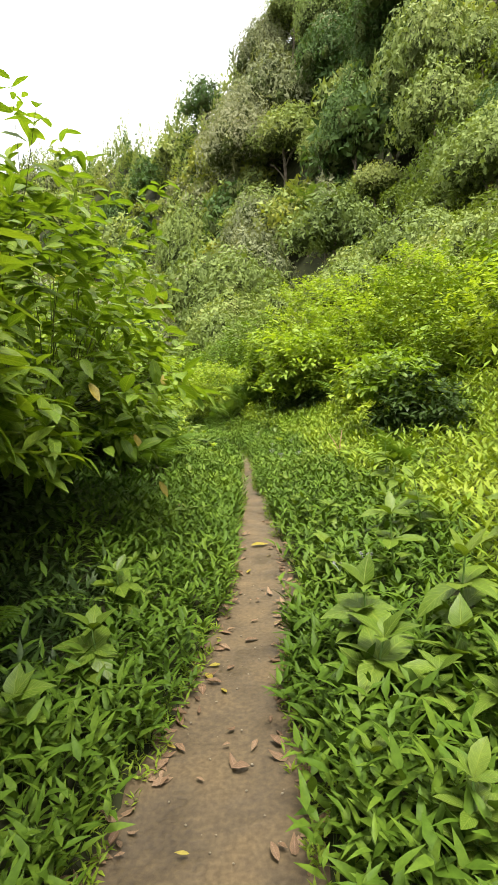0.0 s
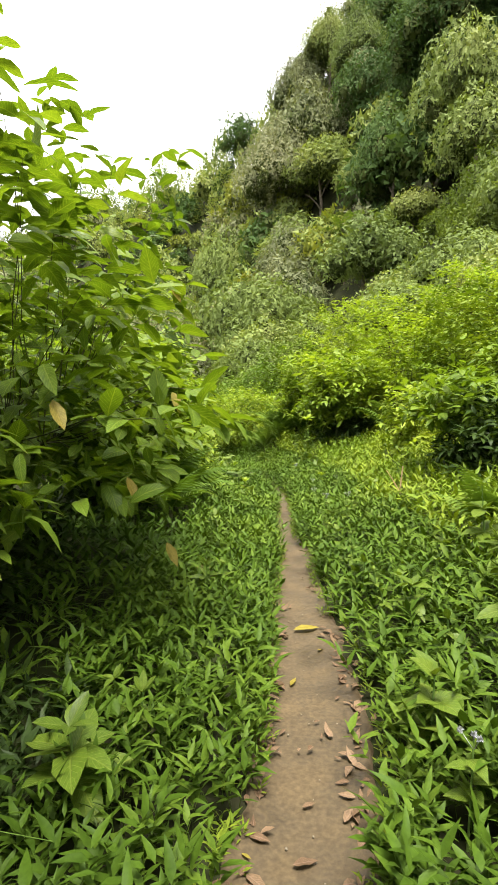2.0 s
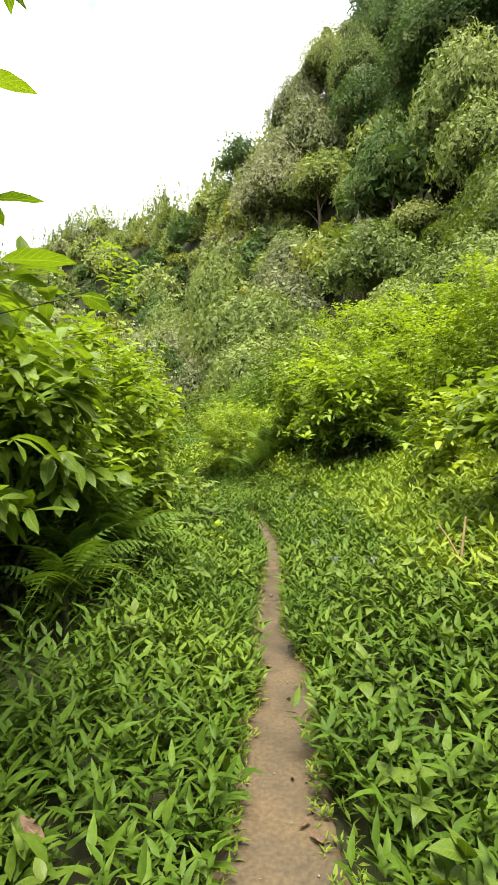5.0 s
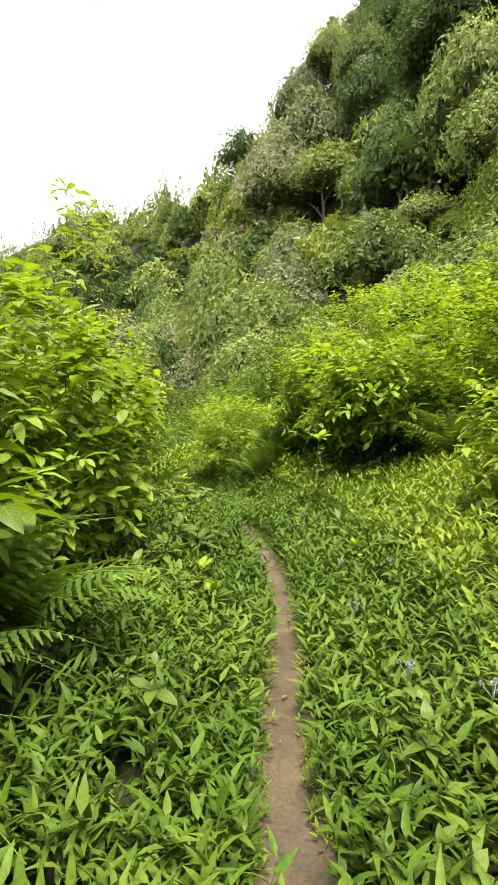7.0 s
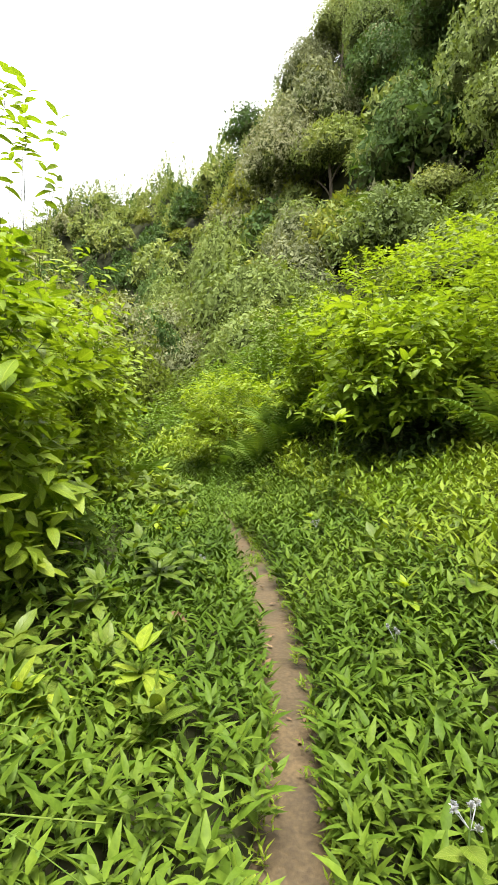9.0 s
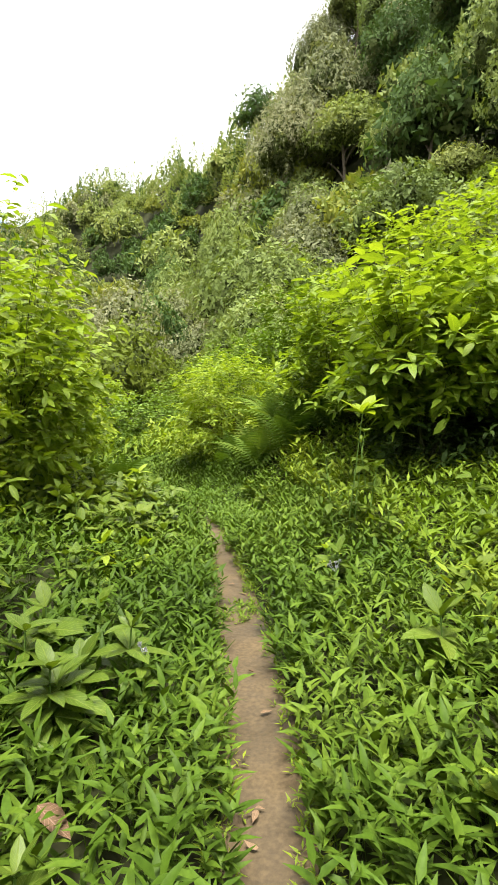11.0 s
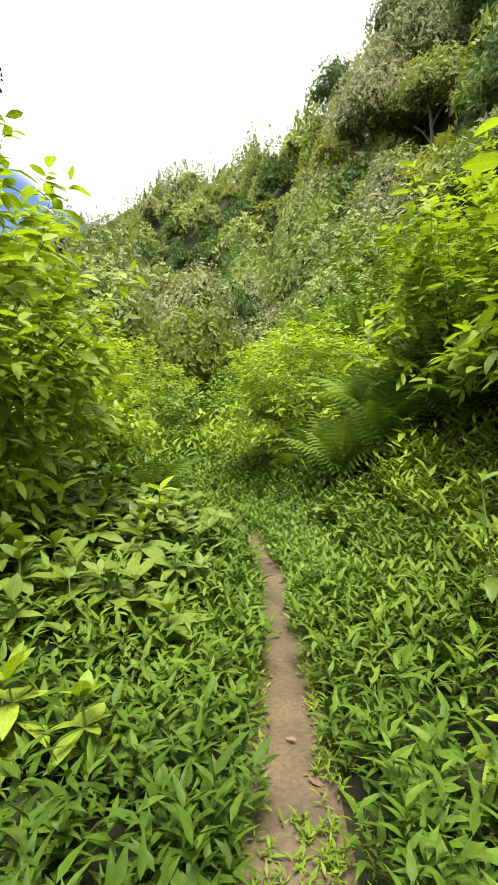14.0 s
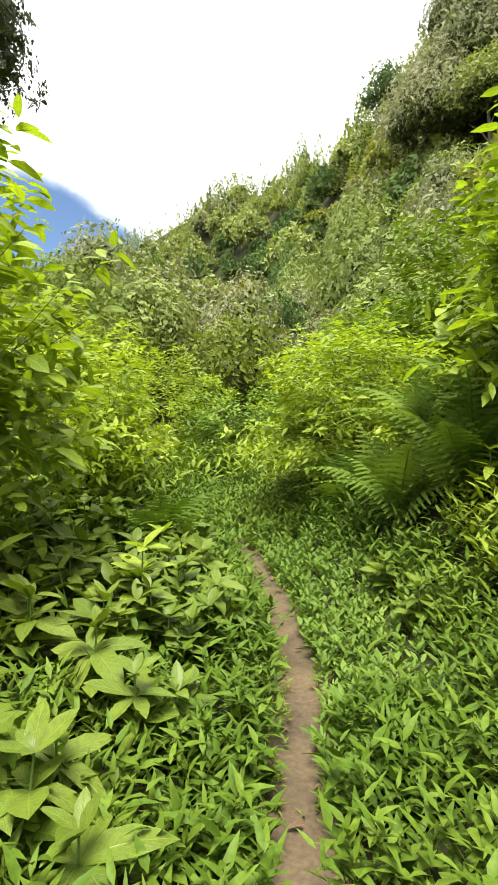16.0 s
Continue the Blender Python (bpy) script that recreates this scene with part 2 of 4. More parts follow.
L_DEEP_FAR = leaf_mat("far_hazed_deep_forest_leaf", (0.0392, 0.115, 0.031), (0.103, 0.24, 0.0607), (0.222, 0.416, 0.11), 0.25, 0.7, patch=0.11)
L_HANG = leaf_mat("drooping_leaf", (0.02, 0.05, 0.02), (0.045, 0.09, 0.03), (0.08, 0.14, 0.05), 0.2, 0.5, spray=0.13)
# crown cores: leaf colour darkened to stand for shade inside the crown
L_INNER = leaf_mat("shaded_inner_foliage", (0.04, 0.08, 0.02), (0.1, 0.18, 0.045), (0.2, 0.31, 0.08), 0.0, 0.8, patch=0.8, spray=0.3)
L_YELLOW = leaf_mat("yellow_leaf", (0.2, 0.15, 0.02), (0.3, 0.24, 0.035), (0.38, 0.33, 0.08), 0.25, 0.5, veins=True, green=False)
L_BROWN = leaf_mat("dry_leaf", (0.07, 0.042, 0.024), (0.17, 0.105, 0.06), (0.34, 0.235, 0.15), 0.1, 0.7, veins=True, green=False)
M_PETAL = leaf_mat("flower_head", (0.3, 0.31, 0.42), (0.42, 0.43, 0.52), (0.55, 0.56, 0.6), 0.3, 0.7, green=False)


# ---- mesh helpers ----
class Buf:
    """Collects triangles with texture coordinates."""

    def __init__(self):
        self.v, self.f, self.t, self.m, self.n = [], [], [], [], 0

    def add(self, v, f, t=None, slot=0):
        v = np.asarray(v, dtype=np.float32)
        self.m.append(np.full(len(f), slot, np.int32))
        self.v.append(v)
        self.f.append(np.asarray(f, dtype=np.int32) + self.n)
        self.t.append(np.zeros((len(v), 2), np.float32) if t is None else np.asarray(t, np.float32))
        self.n += len(v)

    def scatter(self, tpl, frames, places, scale):
        """Copies of a template (v, f, uv) at many frames (k,3,3: columns are its axes), places and scales."""
        v, f, t = tpl
        k = len(places)
        if not k:
            return
        s = np.asarray(scale, np.float32).reshape(k, 1, -1)
        out = np.einsum("kij,knj->kni", frames, v[None] * s) + places[:, None]
        ff = f[None] + (np.arange(k) * len(v))[:, None, None]
        self.add(out.reshape(-1, 3), ff.reshape(-1, 3), np.tile(t, (k, 1)))

    def mesh(self, name, material, smooth=True, second=None):
        v, f, t = np.concatenate(self.v), np.concatenate(self.f), np.concatenate(self.t)
        me = bpy.data.meshes.new(name)
        me.vertices.add(len(v))
        me.vertices.foreach_set("co", v.astype(np.float32).ravel())
        me.loops.add(len(f) * 3)
        me.loops.foreach_set("vertex_index", f.ravel())
        me.polygons.add(len(f))
        me.polygons.foreach_set("loop_start", np.arange(0, len(f) * 3, 3, dtype=np.int32))
        me.polygons.foreach_set("use_smooth", np.full(len(f), smooth))
        layer = me.uv_layers.new(name="UVMap")
        layer.data.foreach_set("uv", t[f.ravel()].astype(np.float32).ravel())
        me.materials.append(material)
        if second:
            me.materials.append(second)
            me.polygons.foreach_set("material_index", np.concatenate(self.m))
        me.update(calc_edges=True)
        return me


def unit(v):
    return v / np.maximum(np.linalg.norm(v, axis=-1, keepdims=True), 1e-9)


def frames_of(ahead, up):
    """Axes for blades that grow along ahead with their face towards up."""
    y = unit(ahead)
    x = unit(np.cross(y, up))
    return np.stack([x, y, np.cross(x, y)], axis=-1)


def blade(profile, fold=0.25, droop=0.25, wave=0.0):
    """A leaf along +Y, one long, face up: profile gives (place, half width) between base and tip."""
    v, t, f = [(0, 0, 0)], [(0.5, 0)], []
    for i, (y, w) in enumerate(profile):
        z = -droop * y * y
        rise = fold * w + wave * (1 if i % 2 else -1) * w
        v += [(-w, y, z + rise), (0, y, z), (w, y, z + rise)]
        t += [(0, y), (0.5, y), (1, y)]
    v.append((0, 1, -droop))
    t.append((0.5, 1))
    last = len(v) - 1
    f += [(0, 2, 1), (0, 3, 2)]
    for i in range(len(profile) - 1):
        a, b = 1 + 3 * i, 4 + 3 * i
        f += [(a, a + 1, b + 1), (a, b + 1, b), (a + 1, a + 2, b + 2), (a + 1, b + 2, b + 1)]
    a = last - 3
    f += [(a, a + 1, last), (a + 1, a + 2, last)]
    return np.array(v, np.float32), np.array(f, np.int32), np.array(t, np.float32)


LANCE = [blade([(0.28, 0.132), (0.6, 0.1)], 0.35, d) for d in (0.05, 0.25, 0.5)]
LANCE_LOW = [blade([(0.42, 0.125)], 0.3, d) for d in (0.1, 0.35)]
OVATE = [blade([(0.16, 0.12), (0.46, 0.205), (0.76, 0.16)], 0.22, d, 0.06) for d in (0.1, 0.35, 0.6)]
OVATE_FINE = [blade([(0.1, 0.09), (0.34, 0.215), (0.62, 0.225), (0.86, 0.12)], 0.2, d, 0.04) for d in (0.1, 0.3, 0.55)]
LEAF_LOW = [blade([(0.42, 0.21)], 0.25, d) for d in (0.1, 0.4)]
OVATE_LOW = [blade([(0.25, 0.17), (0.62, 0.17)], 0.25, d) for d in (0.1, 0.4)]
HEART = [blade([(0.06, 0.2), (0.28, 0.33), (0.55, 0.27), (0.8, 0.12)], 0.15, d, 0.05) for d in (0.2, 0.45)]
DIAMOND = (np.array([(0, 0, 0), (0.26, 0.5, 0.05), (0, 1, -0.12), (-0.26, 0.5, 0.05)], np.float32), np.array([(0, 1, 2), (0, 2, 3)], np.int32),
           np.array([(0.5, 0), (1, 0.5), (0.5, 1), (0, 0.5)], np.float32))


def tube(points, r0, r1, sides=5):
    p = np.asarray(points, float)
    k = len(p)
    d = unit(np.gradient(p, axis=0))
    ref = np.where(np.abs(d[:, 2:3]) > 0.9, np.array([[1.0, 0, 0]]), np.array([[0, 0, 1.0]]))
    a = unit(np.cross(d, ref))
    b = np.cross(d, a)
    r = np.linspace(r0, r1, k)[:, None, None]
    ang = np.arange(sides) * 2 * np.pi / sides
    ring = p[:, None] + r * (np.cos(ang)[None, :, None] * a[:, None] + np.sin(ang)[None, :, None] * b[:, None])
    f = []
    for i in range(k - 1):
        for j in range(sides):
            q, s = i * sides + j, i * sides + (j + 1) % sides
            f += [(q, s, s + sides), (q, s + sides, q + sides)]
    return ring.reshape(-1, 3), np.array(f, np.int32)


def arc(a, b, lift, n=6, jitter=0.0):
    a, b = np.asarray(a, float), np.asarray(b, float)
    s = np.linspace(0, 1, n)[:, None]
    p = a + (b - a) * s + np.array([0, 0, 1.0]) * lift * np.sin(np.pi * s)
    p[1:-1] += rng.normal(0, jitter, (n - 2, 3)) if jitter else 0
    return p


def part(name, buf, material, parent=None, label="", smooth=True, second=None):
    ob = new(name, buf.mesh(name, material, smooth, second))
    ob.parent = parent
    return tagged(ob, label)


def holder(name, place, label, category, group=""):
    ob = new(name)
    ob.empty_display_size = 0.1
    ob.location = place
    return tagged(ob, label, category, group)


# ---- the lie of the land ----
TRAIL_Y = np.array([-60, -2, 2.8, 3.4, 4, 5, 6.2, 7, 8.4, 9.0, 9.5, 10.85, 12, 13, 14.2, 15.4, 16.5, 17.3, 18.35, 19.6, 21, 24, 40])
TRAIL_X = np.array([0, 0.05, 0.06, 0.11, 0.16, 0.28, 0.27, 0.235, 0.235, 0.14, 0.12, 0.13, 0.09, -0.025, -0.24, -0.485, -0.75, -0.95, -1.42, -2.08, -2.9, -4.6, -8])
TRAIL_W = np.array([0.8, 0.8, 0.78, 0.56, 0.5, 0.52, 0.47, 0.42, 0.34, 0.31, 0.29, 0.26, 0.26, 0.35, 0.39, 0.31, 0.29, 0.32, 0.36, 0.34, 0.05, 0.05, 0.05])
AZ = np.array([-180, -120, -70, -40, -28, -18, -10, -5, 0, 4, 8, 14, 25, 45, 90, 130, 180])
ELEV = np.array([8, 10, 7, 12.2, 17.9, 22.2, 25.3, 26.9, 28.8, 31.6, 35, 37.5, 42.5, 48, 46, 20, 8])
TOP = np.array([120, 120, 250, 300, 300, 260, 200, 145, 120, 108, 105, 108, 100, 70, 50, 80, 120])
FOOT = np.array([30, 25, 25, 50, 55, 50, 42, 36, 30, 25, 21, 17, 12, 8, 6, 12, 30])


def trail_x(y):
    return np.interp(y, TRAIL_Y, TRAIL_X)


def trail_w(y):
    return np.interp(y, TRAIL_Y, TRAIL_W)


def ground_z(x, y):
    x, y = np.asarray(x, float), np.asarray(y, float)
    d = x - trail_x(y)
    edge = np.abs(d) - trail_w(y) / 2
    right = 0.32 * np.maximum(0, d - 0.4) + 0.22 * np.maximum(0, d - 3)
    left = 0.13 * np.maximum(0, -d - 0.4)
    near = np.where(d > 0, 6 * np.tanh(right / 6), 1.2 * np.tanh(left / 1.2))
    near = near + 1.0 * np.exp(-(((x - 0.7) / 1.5) ** 2) - ((y - 19.6) / 1.7) ** 2) * np.clip((d - 0.45) / 0.9, 0, 1)
    near = near + 0.05 * np.clip(edge / 0.12, -1, 1)
    near = near + 0.05 * np.sin(1.7 * x + 0.6 * y) * np.sin(1.1 * y - 0.8 * x) * np.clip(edge / 0.5, 0, 1)
    r, a = np.hypot(x, y - 8), np.degrees(np.arctan2(x, y - 8))
    e, top, foot = np.interp(a, AZ, ELEV), np.interp(a, AZ, TOP), np.interp(a, AZ, FOOT)
    s = np.clip((r - foot) / (top - foot), 0, 1)
    hill = top * np.tan(np.radians(e)) * s ** 1.75 + 0.06 * np.maximum(0, np.minimum(r, 700) - top)
    hill = hill * (1 + 0.08 * np.sin(0.09 * x + 1) * np.sin(0.07 * y))
    return np.where(hill > 0, near * (1 - np.clip(s * 6, 0, 1)) + hill + np.clip(s * 6, 0, 1) * np.minimum(near, 1.5), near)


def spread(lo, hi, step, limit, grow):
    a = list(np.arange(lo, hi + step / 2, step))
    s = step
    while a[-1] < limit:
        s *= grow
        a.append(a[-1] + s)
    s, b = step, [lo]
    while b[-1] > -limit:
        s *= grow
        b.append(b[-1] - s)
    return np.array(b[:0:-1] + a)


def build_ground():
    xs, ys = spread(-2.8, 1.4, 0.1, 2600, 1.08), spread(-1, 21, 0.25, 2600, 1.09)
    X, Y = np.meshgrid(xs, ys)
    V = np.stack([X, Y, ground_z(X, Y)], -1).reshape(-1, 3)
    w = len(xs)
    i = (np.arange(len(ys) - 1)[:, None] * w + np.arange(w - 1)[None]).ravel()
    b = Buf()
    b.add(V, np.concatenate([np.stack([i, i + 1, i + w + 1], -1), np.stack([i, i + w + 1, i + w], -1)]))
    ob = part("ground", b, M_SOIL)
    tagged(ob, "dark damp soil under the valley's plants", "ground", kind="structure")


def build_trail():
    ys = np.arange(-3, 20.6, 0.05)
    us = np.linspace(-1, 1, 15)
    Y, U = np.meshgrid(ys, us, indexing="ij")
    edge = np.array([[0.05 * noise.noise((3 * y, 5.0 * s, 0)) + 0.03 * noise.noise((11 * y, 5.0 * s, 3)) for s in (-1, 1)] for y in ys])
    half = trail_w(Y) / 2 + np.where(U < 0, edge[:, :1], edge[:, 1:]) + 0.04
    X = trail_x(Y) + U * half
    bumps = np.array([0.012 * noise.noise((2.2 * x, 2.2 * y, 7)) + 0.006 * noise.noise((9 * x, 9 * y, 2)) for x, y in zip(X.ravel(), Y.ravel())]).reshape(X.shape)
    Z = -0.006 + bumps + 0.035 * np.abs(U) ** 3 - 0.05 * (np.abs(U) > 0.97)
    w = len(us)
    i = (np.arange(len(ys) - 1)[:, None] * w + np.arange(w - 1)[None]).ravel()
    b = Buf()
    b.add(np.stack([X, Y, Z], -1).reshape(-1, 3), np.concatenate([np.stack([i, i + 1, i + w + 1], -1), np.stack([i, i + w + 1, i + w], -1)]))
    ob = part("footpath", b, M_MUD)
    tagged(ob, "narrow trodden footpath of damp brown mud", "path", kind="structure")


build_ground()
build_trail()


# ---- low herbs beside the path ----
def sprig_field(name, label, spots, height, leaf, per, material, tpls, stems=True):
    """Many upright sprigs with leaves set round a short stem; one piece of ground cover."""
    k = len(spots)
    base = np.stack([spots[:, 0], spots[:, 1], ground_z(spots[:, 0], spots[:, 1])], -1)
    h = height * rng.uniform(0.45, 1.15, k)
    lean = rng.normal(0, 0.22, (k, 2))
    axis = unit(np.concatenate([lean, np.ones((k, 1))], 1))
    b = Buf()
    for j in range(per):
        s = 1 - (j / per) * 0.75
        at = base + axis * (h * s)[:, None]
        turn = j * 2.4 + rng.uniform(0, 0.8, k) + np.arange(k) * 1.7
        el = np.radians(rng.uniform(12, 60, k) * (0.25 + 0.75 * s))
        ahead = np.stack([np.cos(turn) * np.cos(el), np.sin(turn) * np.cos(el), np.sin(el)], -1) + 0.3 * axis
        fr = frames_of(ahead, np.array([0, 0, 1.0]) + rng.normal(0, 0.2, (k, 3)))
        size = leaf * rng.uniform(0.65, 1.2, k) * (0.8 + 0.2 * s)
        pick = rng.integers(0, len(tpls), k)
        for q, tpl in enumerate(tpls):
            o = pick == q
            b.scatter(tpl, fr[o], at[o], np.stack([size[o] * rng.uniform(0.8, 1.25, o.sum()), size[o], size[o]], -1))
    if stems:
        side = unit(np.cross(axis, rng.normal(0, 1, (k, 3)))) * 0.002
        top = base + axis * h[:, None]
        V = np.stack([base - side, base + side, top], 1).reshape(-1, 3)
        b.add(V, np.arange(3 * k).reshape(-1, 3))
    ob = part(name, b, material)
    return tagged(ob, label, "ground cover", kind="stuff")


def sow(y0, y1, d0, d1, per_m2, clear=0.02):
    """Random spots between two distances from the path's edge (negative: its other side)."""
    lo, hi = min(d0, d1), max(d0, d1)
    n = int((y1 - y0) * (hi - lo) * per_m2)
    y, d = rng.uniform(y0, y1, n), rng.uniform(lo, hi, n)
    off = np.sign(d0 + d1) * (trail_w(y) / 2 + clear) + d
    thin = np.array([noise.noise((1.1 * a, 1.1 * b, 4)) for a, b in zip(off, y)])
    keep = rng.uniform(0, 1, n) < 0.92 + 0.5 * thin
    x = trail_x(y) + off
    keep &= ~((x < -0.75) & (y > 2.6) & (y < 4.7) & (rng.uniform(0, 1, n) < 0.93))  # dark hollow under the shrubs
    keep &= ~((off > 0) & (off < trail_w(y) / 2 + 0.03) & (y > 4.2) & (y < 6.4))
    keep &= ~((x < -0.8) & (y > 8.2) & (y < 9.8) & (rng.uniform(0, 1, n) < 0.5))
    return np.stack([x, y], -1)[keep]


def patch_of(x0, x1, y0, y1, per_m2):
    n = int((x1 - x0) * (y1 - y0) * per_m2)
    return np.stack([rng.uniform(x0, x1, n), rng.uniform(y0, y1, n)], -1)


sprig_field("low_herbs", "dense green lance-leaved herbs beside the footpath", np.concatenate([sow(0.2, 24, -0.0, -1.0, 290, -0.02), sow(0.2, 16.9, 0.0, 1.1, 290, 0.0), sow(16.9, 19.9, 0.6, 1.6, 200), sow(19.9, 24, 0.0, 1.6, 220, -0.05), sow(20.4, 24, -0.3, -0.01, 200, -0.1)]), 0.29, 0.103, 8, L_CARPET, LANCE)
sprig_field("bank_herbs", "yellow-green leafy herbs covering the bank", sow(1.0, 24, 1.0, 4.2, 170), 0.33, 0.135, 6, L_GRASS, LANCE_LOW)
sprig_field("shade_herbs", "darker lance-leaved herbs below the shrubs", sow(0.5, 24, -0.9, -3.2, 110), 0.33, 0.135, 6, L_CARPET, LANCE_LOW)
sprig_field("edge_herbs", "small low herbs creeping over the path's edge", np.concatenate([sow(0.5, 22, -0.02, -0.16, 480, -0.08), sow(0.5, 22, 0.02, 0.16, 480, -0.08), patch_of(-0.42, -0.2, 14.4, 14.8, 700), patch_of(-0.34, -0.24, 15.0, 15.3, 700), patch_of(-0.7, -0.6, 16.2, 16.4, 400)]), 0.07, 0.05, 5, L_GRASS, LANCE_LOW, False)
sprig_field("creeping_herbs", "small round-leaved herbs at the path's bend", np.concatenate([sow(16.3, 20.5, 0.0, 1.0, 420, -0.05), sow(18.5, 23, -0.0, -0.8, 160)]), 0.17, 0.07, 6, L_FERN, [OVATE_LOW[0]])


# the hollow's shade is put into these herbs' dark leaf colour
sprig_field("hollow_herbs", "herbs in the hollow under shrubs, leaf colour darkened for shade", patch_of(-2.4, -0.75, 2.5, 4.8, 260), 0.22, 0.11, 6, L_DARK, LANCE_LOW)
sprig_field("undergrowth", "waist-high tangled green undergrowth of the valley floor", np.concatenate([patch_of(-9, -3.3, -1, 34, 7), patch_of(-4, 4.2, 23, 34, 26), patch_of(4, 10, 2, 34, 12), patch_of(-3, 4, -3, 0.4, 12)]), 0.75, 0.27, 7, L_GRASS, LANCE_LOW)


# ---- plants with leaves that can be told apart ----
LEAF_MESH = {}


def leaf_object(kind, tpls, material):
    for i, tpl in enumerate(tpls):
        b = Buf()
        b.add(*tpl)
        LEAF_MESH[kind, i] = b.mesh("leaf", material)
    LEAF_MESH[kind] = len(tpls)


leaf_object("broad", OVATE_FINE, L_BROAD)
leaf_object("shrub", OVATE_FINE, L_SHRUB)
leaf_object("bright", OVATE_FINE, L_BRIGHT)
leaf_object("heart", HEART, L_BROAD)
leaf_object("dry", [blade([(0.15, 0.14), (0.4, 0.21), (0.65, 0.17), (0.87, 0.07)], f, d, 0.12) for f, d in ((0.5, 0.15), (-0.5, -0.3), (0.2, 0.1), (0.8, -0.2))], L_BROWN)
leaf_object("yellow", [blade([(0.15, 0.12), (0.4, 0.19), (0.65, 0.16), (0.87, 0.07)], f, d, 0.05) for f, d in ((0.2, 0.1), (0.35, -0.1))], L_YELLOW)


def one_leaf(kind, parent, at, ahead, up, size, name="leaf"):
    fr = frames_of(np.array([ahead], float), np.array([up], float))[0]
    ob = new(name, LEAF_MESH[kind, int(rng.integers(0, LEAF_MESH[kind]))])
    ob.parent = parent
    m = Matrix([[*fr[0], 0], [*fr[1], 0], [*fr[2], 0], [0, 0, 0, 1]])
    w = float(rng.uniform(0.85, 1.15))
    ob.matrix_basis = Matrix.Translation([float(c) for c in at]) @ m @ Matrix.Diagonal((size * w, size, size, 1))
    return ob


def broadleaf_herb(x, y, height, leaf, kind="broad", whorls=3, each=6, label="green broad-leaved herb standing among low herbs", group="broad-leaved herbs"):
    z = float(ground_z(x, y))
    ob = holder("broadleaf_herb", (x, y, z - 0.02), label, "plant", group)
    lean = rng.normal(0, 0.1, 2) * height
    pts = arc((0, 0, 0), (lean[0], lean[1], height), 0, 5)
    b = Buf()
    b.add(*tube(pts, 0.008, 0.004, 5))
    part("stem", b, M_STEM, ob)
    turn = rng.uniform(0, 6)
    for w in range(whorls):
        s = 1 - 0.24 * w
        at = pts[0] + (pts[-1] - pts[0]) * s
        for j in range(each if w else each - 1):
            a = turn + j * 2 * math.pi / each + w * 0.6 + rng.uniform(-0.3, 0.3)
            el = radians(rng.uniform(25, 65) if w == 0 else rng.uniform(-8, 38))
            size = leaf * rng.uniform(0.6, 1.15) * (0.72 if w == 0 else 1.0)
            one_leaf(kind, ob, at, (math.cos(a) * math.cos(el), math.sin(a) * math.cos(el), math.sin(el)), (0.2 * rng.normal(), 0.2 * rng.normal(), 1), size)
    return ob


# ferns
def frond_template(n=16, sub=4, curl=0.45, width=0.27, thick=0.034):
    """A fern frond along +Y, one long, arching down at its tip, with toothed pinnae in pairs."""
    b = Buf()
    s = np.linspace(0, 1, 9)
    spine = np.stack([0 * s, s, 0.25 * np.sin(s * 2.2) - curl * s ** 2.2], -1)
    b.add(*tube(spine, 0.007, 0.002, 4))
    for i in range(n):
        q = 0.14 + 0.86 * i / n
        w = width * (math.sin(math.pi * min(1, 0.28 + 0.75 * q)) ** 0.8) * (1 - 0.85 * max(0, q - 0.55) / 0.45)
        at = np.array([0, np.interp(q, s, spine[:, 1]), np.interp(q, s, spine[:, 2])])
        for side in (-1, 1):
            d = unit(np.array([side, 0.32, -0.18]))
            out, teeth = [], 2 * sub
            for k in range(teeth + 1):
                u = k / teeth
                c = at + d * w * u - np.array([0, 0, 0.25 * w * u * u])
                t = thick * (1 - 0.8 * u) * (1.0 if k % 2 else 0.62) * (0.35 + 0.65 * w / width)
                out += [c + (0, t, 0), c - (0, t, 0)]
            q4 = np.arange(teeth) * 2
            b.add(out, np.concatenate([np.stack([q4, q4 + 1, q4 + 3], -1), np.stack([q4, q4 + 3, q4 + 2], -1)]))
    return b


FROND = []
for c in (0.25, 0.45, 0.7):
    FROND.append(frond_template(curl=c).mesh("frond", L_FERN))


def fern(x, y, size, count=9, lift=0.0, rise=(22, 68), label="green fern with arching toothed fronds", facing=None, group="ferns"):
    z = float(ground_z(x, y)) + lift
    ob = holder("fern", (x, y, z), label, "fern", group)
    b = Buf()
    b.add(*tube([(0, 0, -0.06 - lift), (0, 0, 0.03), (0, 0, 0.07)], 0.03, 0.02, 6))
    part("crown_base", b, M_TWIG, ob)
    for i in range(count):
        a = (rng.uniform(0, 2 * math.pi) if facing is None else facing + rng.uniform(-1.3, 1.3)) + i
        if facing is not None:
            a = facing + (i / max(1, count - 1) - 0.5) * 3.0 + rng.uniform(-0.2, 0.2)
        el = radians(rng.uniform(*rise))
        d = np.array([[math.cos(a) * math.cos(el), math.sin(a) * math.cos(el), math.sin(el)]])
        fr = frames_of(d, np.array([[0.1 * rng.normal(), 0.1 * rng.normal(), 1]]))[0]
        fo = new("frond", FROND[int(rng.integers(0, 3))])
        fo.parent = ob
        k = size * float(rng.uniform(0.75, 1.15))
        fo.matrix_basis = Matrix.Translation((0, 0, 0.05)) @ Matrix([[*fr[0], 0], [*fr[1], 0], [*fr[2], 0], [0, 0, 0, 1]]) @ Matrix.Diagonal((k, k, k, 1))
    return ob


